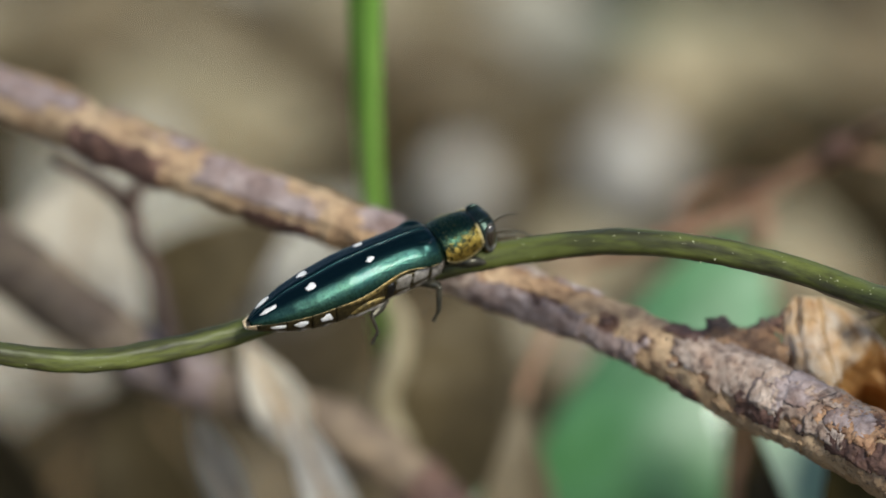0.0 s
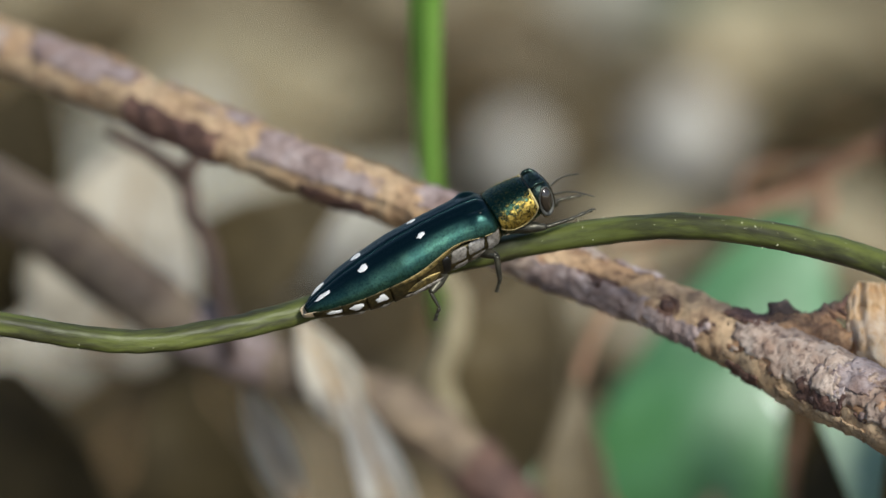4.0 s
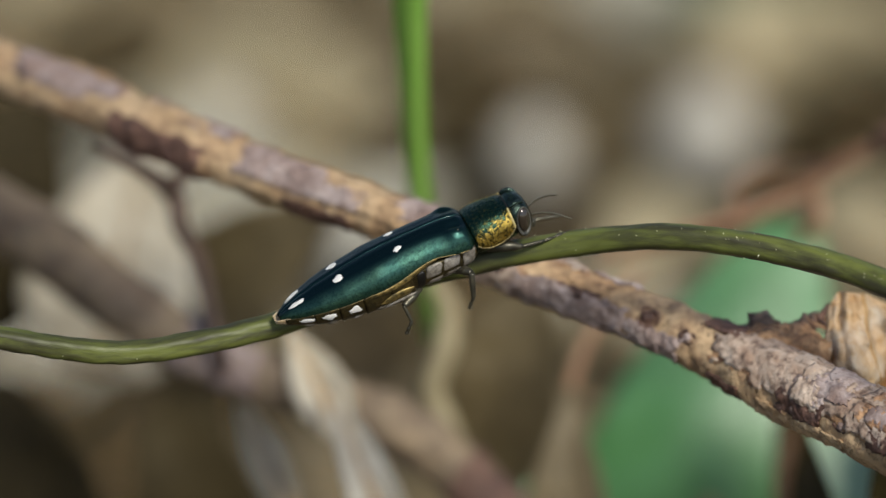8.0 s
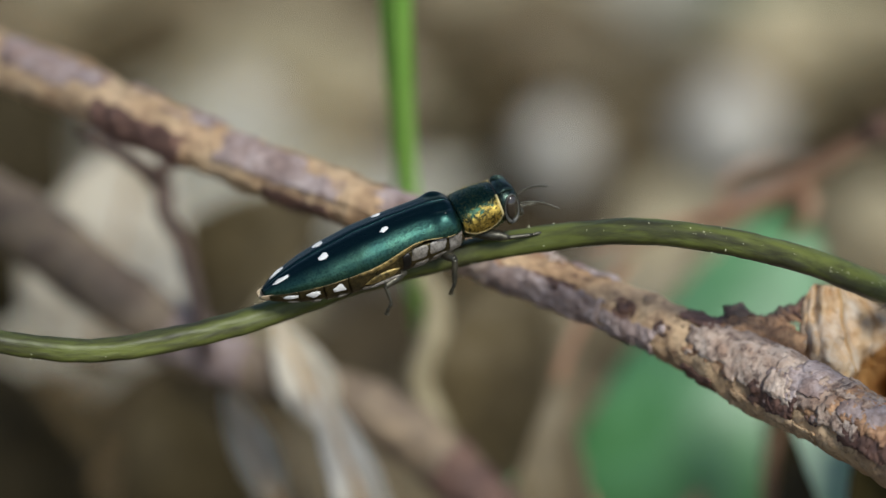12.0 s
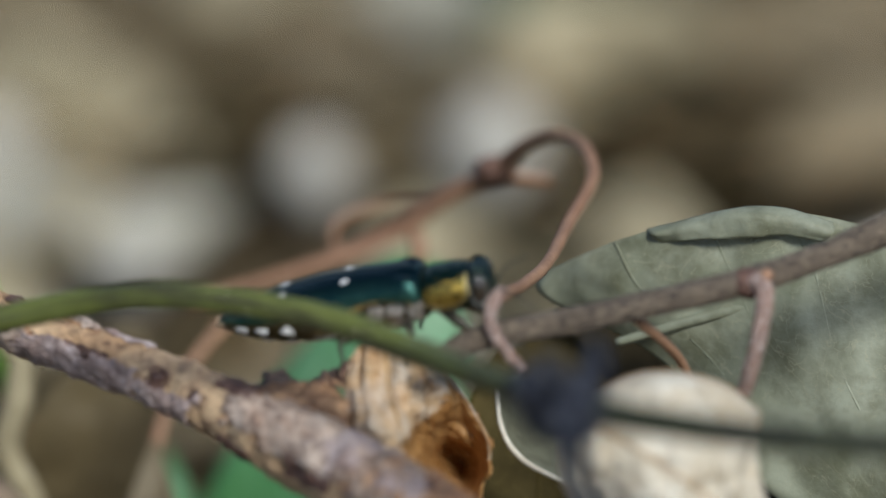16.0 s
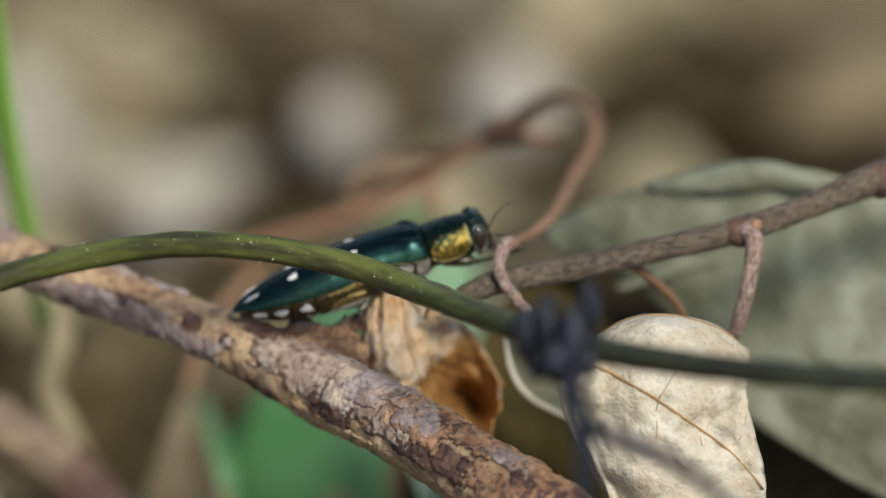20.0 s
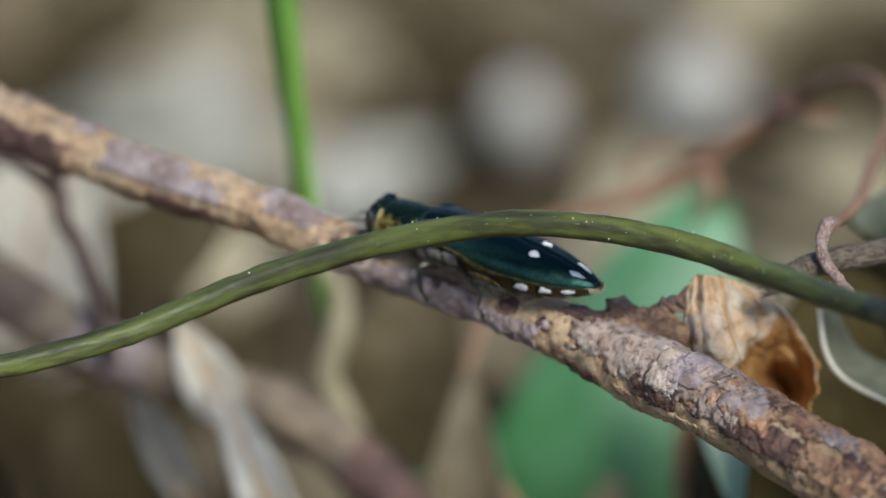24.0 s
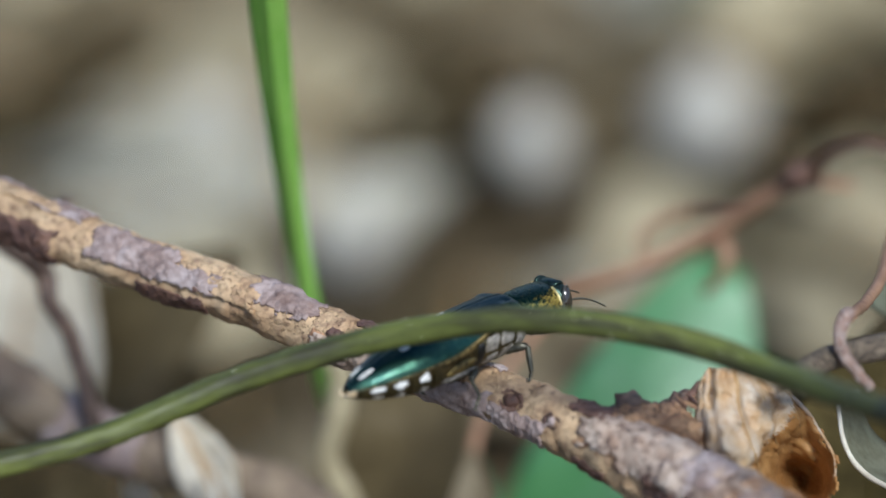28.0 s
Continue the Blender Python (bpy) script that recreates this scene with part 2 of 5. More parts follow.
M_GREEN = veined("fresh_green_leaf", (srgb(78, 134, 76), srgb(54, 106, 46), srgb(90, 144, 98)), srgb(96, 148, 100), 5, coarse=0.06, fine=0.4, rough=(0.4, 0.52), bump=0.15, depth=0.1, through_light=0.1, mix_fine=0.3, spec=1.0, coat=0.3)
M_MINT = veined("pale_green_leaf", (srgb(204, 226, 194), srgb(182, 210, 172), srgb(214, 230, 204)), srgb(206, 224, 196), 6, coarse=0.08, fine=0.6, rough=(0.35, 0.55), bump=0.2, depth=0.1, through_light=0.35)
M_PALE = veined("bleached_leaf", (srgb(228, 221, 206), srgb(204, 194, 173), srgb(164, 149, 124)), srgb(190, 176, 150), 5, coarse=0.2, fine=0.9, rough=(0.55, 0.85), bump=0.4, depth=0.1, through_light=0.15, mix_fine=0.7)
M_LUMP = surface("pale_lump", (srgb(190, 185, 173), srgb(170, 164, 152), srgb(142, 134, 124)), 0.1, 0.8, (0.6, 0.9), bump=0.5, depth=0.4)
M_TANFOLD = veined("pale_tan_dry_leaf", (srgb(216, 184, 142), srgb(182, 144, 102), srgb(212, 202, 188)), srgb(224, 200, 164), 3, 0.02, coarse=0.35, fine=0.9, rough=(0.45, 0.75), bump=1.0, depth=0.3, through_light=0.2, mix_fine=0.8)
LITTER = [
    veined("litter_brown", (srgb(126, 112, 84), srgb(98, 88, 64), srgb(70, 62, 44)), srgb(150, 128, 98), 5, coarse=0.05, fine=0.3, rough=(0.5, 0.8), bump=0.5, depth=0.3, through_light=0.1, vary=0.25, mix_fine=0.4),
    veined("litter_tan", (srgb(176, 164, 132), srgb(148, 136, 106), srgb(112, 102, 76)), srgb(188, 172, 142), 5, coarse=0.05, fine=0.3, rough=(0.5, 0.8), bump=0.5, depth=0.3, through_light=0.1, vary=0.2, mix_fine=0.4),
    veined("litter_grey", (srgb(186, 182, 166), srgb(158, 154, 138), srgb(122, 116, 100)), srgb(196, 192, 176), 5, coarse=0.05, fine=0.3, rough=(0.55, 0.85), bump=0.5, depth=0.3, through_light=0.08, vary=0.2, mix_fine=0.4),
    # near-black skin of dark leaves, also used to stand in for shade
    veined("litter_dark_and_shade", (srgb(64, 55, 34), srgb(48, 41, 25), srgb(34, 29, 18)), srgb(84, 72, 48), 5, coarse=0.05, fine=0.3, rough=(0.5, 0.8), bump=0.5, depth=0.3, vary=0.3, spec=0.1),
]


# ---- builders; all lengths in mm, laid out across x, up u and away d of a slope that falls 25 degrees ----
TILT = radians(25)
ORIGIN = {}


def at(x, u, d):
    return Vector((x, d * math.cos(TILT) + u * math.sin(TILT), 100.0 + u * math.cos(TILT) - d * math.sin(TILT)))


def thing(name, origin, label, category, group="", kind=""):
    ob = new(name)
    ob.location = Vector(origin) * MM
    ORIGIN[ob.name] = Vector(origin)
    return tagged(ob, label, category, group, kind)


def finish(bm, origin, material, name, smooth=True):
    bm.transform(Matrix.Scale(MM, 4) @ Matrix.Translation(-Vector(origin)))
    for f in bm.faces:
        f.smooth = smooth
    me = bpy.data.meshes.new(name)
    bm.to_mesh(me)
    bm.free()
    if material:
        me.materials.append(material)
    return me


def part(name, bm, material, parent, label="", pivot=None, thick=0.0, smooth=True):
    o = ORIGIN[parent.name]
    p = o if pivot is None else Vector(pivot)
    ob = new(name, finish(bm, p, material, name, smooth))
    ob.parent = parent
    ob.location = (p - o) * MM
    ORIGIN[ob.name] = p
    if thick:
        s = ob.modifiers.new("thickness", "SOLIDIFY")
        s.thickness, s.offset = thick * MM, 0.0
    if label:
        tagged(ob, label)
    return ob


def single(name, bm, material, origin, label, category, group="", kind="", thick=0.0, smooth=True):
    """A thing of one mesh."""
    ob = new(name, finish(bm, origin, material, name, smooth))
    ob.location = Vector(origin) * MM
    ORIGIN[ob.name] = Vector(origin)
    if thick:
        s = ob.modifiers.new("thickness", "SOLIDIFY")
        s.thickness, s.offset = thick * MM, 0.0
    return tagged(ob, label, category, group, kind)


def catmull(pts, n):
    """n + 1 tuples along a smooth curve through pts."""
    pts = [np.array(p, float) for p in pts]
    ext = [2 * pts[0] - pts[1]] + pts + [2 * pts[-1] - pts[-2]]
    out = []
    m = len(pts) - 1
    for i in range(n + 1):
        s = i / n * m
        k = min(int(s), m - 1)
        t = s - k
        a, b, c, d = ext[k:k + 4]
        out.append(0.5 * (2 * b + (c - a) * t + (2 * a - 5 * b + 4 * c - d) * t * t + (3 * b - a - 3 * c + d) * t ** 3))
    return out


def lerp(xs, ys, x):
    return float(np.interp(x, xs, ys))


class Path:
    """A smooth centre line with radii and a steady frame along it."""

    def __init__(self, pts, n):
        c = catmull(pts, n)
        self.p = [Vector(v[:3]) for v in c]
        self.r = [float(v[3]) for v in c]
        self.n = n
        self.t, self.a, self.b = [], [], []
        up = Vector((0.0, 0.3, 1.0))
        for i in range(n + 1):
            t = (self.p[min(i + 1, n)] - self.p[max(i - 1, 0)]).normalized()
            a = (up - t * up.dot(t)).normalized()
            up = a
            self.t.append(t), self.a.append(a), self.b.append(t.cross(a))

    def point(self, s, ang, off=0.0):
        """s from 0 to 1 along it; ang in radians from the top, towards the viewer's side."""
        f = min(max(s, 0.0), 1.0) * self.n
        i = min(int(f), self.n - 1)
        k = f - i
        c = self.p[i].lerp(self.p[i + 1], k)
        r = self.r[i] * (1 - k) + self.r[i + 1] * k + off
        a, b = self.a[i].lerp(self.a[i + 1], k), self.b[i].lerp(self.b[i + 1], k)
        return c + (a * math.cos(ang) + b * math.sin(ang)) * r

    def facing(self, x, u):
        """Where along it and at which angle its near side shows the place x, u of the plan."""
        want = at(x, u, 0)
        axis = (at(0, 0, 1) - at(0, 0, 0)).normalized()
        best = None
        for i in range(self.n + 1):
            if abs(self.p[i].x - x) > 3:
                continue
            for k in range(37):
                ang = radians(-60 + 6 * k)
                w = self.point(i / self.n, ang) - want
                e = (w - axis * w.dot(axis)).length + (100 if (self.point(i / self.n, ang) - self.p[i]).dot(axis) > 0 else 0)
                if best is None or e < best[0]:
                    best = (e, i / self.n, ang)
        return best[1], best[2]

    def near_x(self, x):
        return min(range(self.n + 1), key=lambda i: abs(self.p[i].x - x)) / self.n


def tube(path, segs=20, rough=0.0, scale=1.0, ridges=(0, 0.0), caps=True, relief=None):
    bm = bmesh.new()
    uv = bm.loops.layers.uv.new("UVMap")
    rings = []
    for i in range(path.n + 1):
        ring = []
        for k in range(segs):
            ang = 2 * math.pi * k / segs + math.pi
            off = ridges[1] * math.cos(ridges[0] * ang + i * 0.01) if ridges[0] else 0.0
            v = path.point(i / path.n, ang, off)
            if rough:
                d = (v - path.p[i]).normalized()
                v = v + d * rough * (noise.noise(v * scale) + 0.5 * noise.noise(v * scale * 2.7) + 0.3 * noise.noise(v * scale * 6.1))
            if relief:
                v = v + (v - path.p[i]).normalized() * relief(i / path.n, ang)
            ring.append(bm.verts.new(v))
        rings.append(ring)
    for i, (r0, r1) in enumerate(zip(rings, rings[1:])):
        for k in range(segs):
            f = bm.faces.new((r0[k], r0[(k + 1) % segs], r1[(k + 1) % segs], r1[k]))
            for lp, (a, c) in zip(f.loops, ((k, i), (k + 1, i), (k + 1, i + 1), (k, i + 1))):
                lp[uv].uv = (a / segs, c / path.n)
    if caps:
        bm.faces.new(rings[0][::-1])
        bm.faces.new(rings[-1])
    bmesh.ops.recalc_face_normals(bm, faces=bm.faces)
    return bm


def line(pts, n=None, **kw):
    return tube(Path(pts, n or 8 * len(pts)), **kw)


def sheet(fn, nu, nv, keep=None):
    """A surface from fn(u, v); keep(u, v) drops faces, for torn edges."""
    bm = bmesh.new()
    uv = bm.loops.layers.uv.new("UVMap")
    g = [[bm.verts.new(fn(i / nu, j / nv)) for j in range(nv + 1)] for i in range(nu + 1)]
    for i in range(nu):
        for j in range(nv):
            if keep and not keep((i + 0.5) / nu, (j + 0.5) / nv):
                continue
            f = bm.faces.new((g[i][j], g[i + 1][j], g[i + 1][j + 1], g[i][j + 1]))
            for lp, (a, b) in zip(f.loops, ((i, j), (i + 1, j), (i + 1, j + 1), (i, j + 1))):
                lp[uv].uv = (a / nu, b / nv)
    if keep:
        bmesh.ops.delete(bm, geom=[v for v in bm.verts if not v.link_faces], context="VERTS")
    return bm


def net_fn(net, ruffle=0.0, scale=0.6, seed=0.0):
    """A surface through a net of (x, u, d) points: rows from top to bottom, each from one side to the other."""
    rows = [catmull(r, 40) for r in net]

    def fn(u, v):
        f = u * 40
        k = min(int(f), 39)
        col = [r[k] * (1 - (f - k)) + r[k + 1] * (f - k) for r in rows]
        m = len(col) - 1
        ext = [2 * col[0] - col[1]] + col + [2 * col[-1] - col[-2]]
        s = v * m
        j = min(int(s), m - 1)
        t = s - j
        a, b, c, d = ext[j:j + 4]
        q = 0.5 * (2 * b + (c - a) * t + (2 * a - 5 * b + 4 * c - d) * t * t + (3 * b - a - 3 * c + d) * t ** 3)
        w = at(*q)
        if ruffle:
            k2 = Vector((q[0] * scale + seed, q[1] * scale, q[2] * scale))
            w = w + Vector((0.15, -0.9, 0.3)) * ruffle * (noise.noise(k2) + 0.5 * noise.noise(k2 * 2.3) + 0.22 * noise.noise(k2 * 5.3))
        return w
    return fn


def blade_fn(base, tip, width, face, bend=0.2, cup=0.25, point=1.0, ruffle=0.3, seed=0.0, back=0.0):
    """A leaf's blade: u across, v from base to tip. face: the way its upper side looks."""
    base, tip = Vector(base), Vector(tip)
    ax = tip - base
    ln = ax.length
    ax.normalize()
    nz = Vector(face)
    nz = (nz - ax * nz.dot(ax)).normalized()
    sd = ax.cross(nz)

    def fn(u, v):
        w = width * max(math.sin(math.pi * min(v * 0.96 + 0.02, 1.0) ** 0.8), 0.0) ** point + width * 0.02
        s = (u - 0.5) * w
        h = bend * ln * (math.sin(math.pi * v) - back * v) + cup * s * s / max(width, 0.1) * 2
        p = base + ax * (ln * v) + sd * s + nz * h
        k = p * (4.0 / width) + Vector((seed, 0, 0))
        return p + nz * ruffle * (noise.noise(k) + 0.4 * noise.noise(k * 2.6)) * min(1.0, 0.25 + abs(u - 0.5) * 2)
    return fn


def rib(fn, r, u=0.5, n=24, off=0.0):
    pts = [(*fn(u, min(max(i / n, 0.002), 0.998)), r * (1 - 0.7 * i / n)) for i in range(n + 1)]
    return tube(Path(pts, n), 6, caps=True)


def along(fn, uvs, r, n=30, lift=0.05):
    """A thin rib laid on a sheet through (u, v) places."""
    pts = []
    for k, q in enumerate(catmull(uvs, n)):
        p = fn(min(max(q[0], 0), 1), min(max(q[1], 0), 1)) + Vector((0, -lift, 0.02))
        pts.append((*p, r * (1 - 0.6 * k / n)))
    return tube(Path(pts, n), 6)


def ball(c, r, segs=16, rough=0.0, seed=0.0, stretch=(1, 1, 1), turn=None):
    bm = bmesh.new()
    bmesh.ops.create_uvsphere(bm, u_segments=segs, v_segments=max(segs * 2 // 3, 6), radius=1.0)
    for v in bm.verts:
        p = Vector((v.co.x * stretch[0], v.co.y * stretch[1], v.co.z * stretch[2])) * r
        if rough:
            p *= 1 + rough * (noise.noise(v.co * 1.3 + Vector((seed, seed, 0))) + 0.4 * noise.noise(v.co * 3.1 + Vector((seed, 0, 0))))
        v.co = (turn @ p if turn else p) + Vector(c)
    return bm


# ---- ground ----
def build_ground():
    def fn(u, v):
        # fine near the plant, spreading to the horizon
        a, r = 2 * math.pi * u, 40 + 60000.0 * v ** 5 + 500 * v
        x, y = r * math.cos(a), 230 + r * math.sin(a)
        h = 3.0 * noise.noise(Vector((x, y, 0)) * 0.02) + 1.5 * noise.noise(Vector((x, y, 3)) * 0.07) if r < 900 else 0.0
        return Vector((x, y, h - 3.0))
    bm = sheet(fn, 120, 70)
    bmesh.ops.remove_doubles(bm, verts=bm.verts, dist=0.01)
    inner = [v for v in bm.verts if (v.co - Vector((0, 230, v.co.z))).length < 40.6]
    c = bm.verts.new((0, 230, -3.0))
    inner.sort(key=lambda v: math.atan2(v.co.y - 230, v.co.x))
    for p, q in zip(inner, inner[1:] + inner[:1]):
        bm.faces.new((p, q, c))
    bmesh.ops.recalc_face_normals(bm, faces=bm.faces)
    return single("ground", bm, M_SOIL, (0, 230, 0), "dark damp forest soil under dead leaf litter", "ground", kind="structure")


def litter_leaf(material, seed, ln, wd, label):
    rnd = random.Random(seed)
    fn = blade_fn((-ln / 2, 0, 0), (ln / 2, 0, 0), wd, (0, 0, 1), rnd.uniform(-0.12, 0.22), rnd.uniform(-0.5, 0.9), rnd.uniform(0.7, 1.1), wd * 0.09, seed * 3.1)
    ob = thing("dead_leaf", (0, 0, 0), label, "leaf", "leaf litter on the forest floor")
    part("leaf_blade", sheet(fn, 14, 18), material, ob, thick=0.3)
    part("midrib", rib(fn, 0.45), M_RIB, ob)
    return ob


# rounded lumps added for blurred bright discs: x, y, radius, flatness
PALE_LUMPS = [(8.6, 222.5, 3.3, 1.25), (24.2, 225, 4.6, 1.15), (-21, 229, 3.4, 1.2), (-7, 205, 2.4, 1.5)]

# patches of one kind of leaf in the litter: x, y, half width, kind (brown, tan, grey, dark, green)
# the dark heaps (kind 3) take the place of shaded hollows between leaves
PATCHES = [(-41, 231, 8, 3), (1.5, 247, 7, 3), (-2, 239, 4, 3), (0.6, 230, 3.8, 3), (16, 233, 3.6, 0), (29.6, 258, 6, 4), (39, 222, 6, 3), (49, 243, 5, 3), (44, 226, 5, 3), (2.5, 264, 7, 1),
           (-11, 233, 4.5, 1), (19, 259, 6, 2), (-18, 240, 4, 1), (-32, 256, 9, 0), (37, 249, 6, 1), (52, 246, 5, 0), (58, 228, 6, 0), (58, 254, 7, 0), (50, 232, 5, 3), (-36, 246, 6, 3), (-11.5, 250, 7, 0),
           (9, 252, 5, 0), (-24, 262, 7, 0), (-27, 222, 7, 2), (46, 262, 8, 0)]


def build_litter():
    kinds = [
        (LITTER[0], "curled brown dead leaf lying in the litter"), (LITTER[1], "tan dead leaf lying in the litter"),
        (LITTER[2], "weathered grey dead leaf lying in the litter"), (LITTER[3], "dark dead leaf in the litter, also standing for shaded gaps"),
        (M_MOSS, "dull green leaf lying in the litter"),
    ]
    protos = []
    for i in range(15):
        m, lb = kinds[i % 5]
        protos.append(litter_leaf(m, i + 1, 17 + 1.6 * (i % 7), 9 + 1.1 * (i % 4), lb))
    rnd = random.Random(5)
    spots = []
    for i in range(15):
        for j in range(14):
            spots.append((-72 + 10.5 * i + rnd.uniform(-6, 6), 146 + 10 * j + rnd.uniform(-6, 6)))
    used = set()

    def lay(kind, m):
        free = [k for k in range(kind, 15, 5) if k not in used]
        if free:
            used.add(free[0])
            protos[free[0]].matrix_basis = m
        else:
            copy_thing(protos[kind + 5 * (len(used) % 3)], m)
            used.add(1000 + len(used))
    for x, y in spots:
        near = min(PATCHES, key=lambda p: math.hypot(x - p[0], (y - p[1]) * 0.6) / p[2])
        if math.hypot(x - near[0], (y - near[1]) * 0.6) < near[2] + 2:
            continue
        if any(abs(x - sx) < r + 5 and -20 < y - sy < 7 for sx, sy, r, f in PALE_LUMPS):
            continue
        # more dark leaves on the near ground imitate shade under the plant
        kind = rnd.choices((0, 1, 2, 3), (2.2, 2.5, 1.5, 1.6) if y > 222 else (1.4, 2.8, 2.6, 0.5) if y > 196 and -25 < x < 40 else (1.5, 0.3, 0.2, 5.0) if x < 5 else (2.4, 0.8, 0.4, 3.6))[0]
        lay(kind, pose(x * MM, y * MM, rnd.uniform(0.5, 3) * MM, rnd.uniform(-15, 25), rnd.uniform(-20, 20), rnd.uniform(0, 360)))
    # leaves of one kind heaped together, propped up on one another
    for n, (x, y, r, kind) in enumerate(PATCHES):
        rnd = random.Random(100 + n)
        for k in range(5):
            a = 2 * math.pi * (k + 0.3 * rnd.random()) / 4
            q = 0.0 if k == 4 else 0.62
            lay(kind, pose((x + q * r * math.cos(a)) * MM, (y + 1.5 * q * r * math.sin(a)) * MM, (2.5 + rnd.uniform(0, 2)) * MM, rnd.uniform(22, 42), rnd.uniform(-15, 15), rnd.choice((0, 180)) + rnd.uniform(-35, 35)))


def build_pale_lumps():
    for i, (x, y, r, f) in enumerate(PALE_LUMPS):
        z = r * f * 0.88
        single("stone", ball((x, y, z + 2), r, 24, 0.16, i * 7.3, (1, 0.9, f)), M_LUMP, (x, y, 2), "pale rounded lump added for a blurred bright disc among dead leaves", "stone", "stones on the forest floor")


# ---- branch ----
BR = Path([(*at(-46, 17.9, 34), 1.25), (*at(-30, 11.9, 24), 1.3), (*at(-18.4, 7.65, 17), 1.3), (*at(-12.8, 5.27, 13), 1.28), (*at(-7.4, 3.18, 10.5), 1.24), (*at(-2.2, 1.36, 8), 1.18),
           (*at(3.0, -0.9, 5.5), 1.15), (*at(8.0, -2.7, 3), 1.16), (*at(10.9, -3.9, 1.5), 1.22), (*at(14.6, -5.7, -1), 1.52), (*at(17.6, -7.2, -3.5), 1.56),
           (*at(21.0, -9.1, -6.5), 1.6), (*at(26, -12.2, -10), 1.65), (*at(36, -19, -16), 1.8)], 420)


def patch_on(path, x0, x1, a0, a1, seed, off, edge=0.3, nu=60, nv=26):
    """A flake of bark that hugs a branch between two places along x and two angles, with an uneven edge."""
    s0, s1 = path.near_x(x0), path.near_x(x1)
    ra, rb = radians(a0), radians(a1)

    def keep(u, v):
        du, dv = 1 - abs(2 * u - 1), 1 - abs(2 * v - 1)
        n = noise.noise(Vector((u * 5 + seed, v * 4, seed))) + 0.6 * noise.noise(Vector((u * 13, v * 11 + seed, seed)))
        return min(du * 1.6, dv) > edge * (0.55 + 0.9 * n)

    def fn(u, v):
        ang, s = ra + (rb - ra) * v, s0 + (s1 - s0) * u
        p = path.point(s, ang, 0)
        c = path.point(s, ang, -1)
        k = Vector((s * 160, ang * 3, seed))
        o = off + 0.05 * noise.noise(k) + 0.04 * noise.noise(k * 2.7)
        q = p * 1.0
        base = 0.16 * (noise.noise(q * 0.9) + 0.5 * noise.noise(q * 0.9 * 2.7) + 0.3 * noise.noise(q * 0.9 * 6.1))
        return p + (p - c).normalized() * (o + base)
    return sheet(fn, nu, nv, keep)


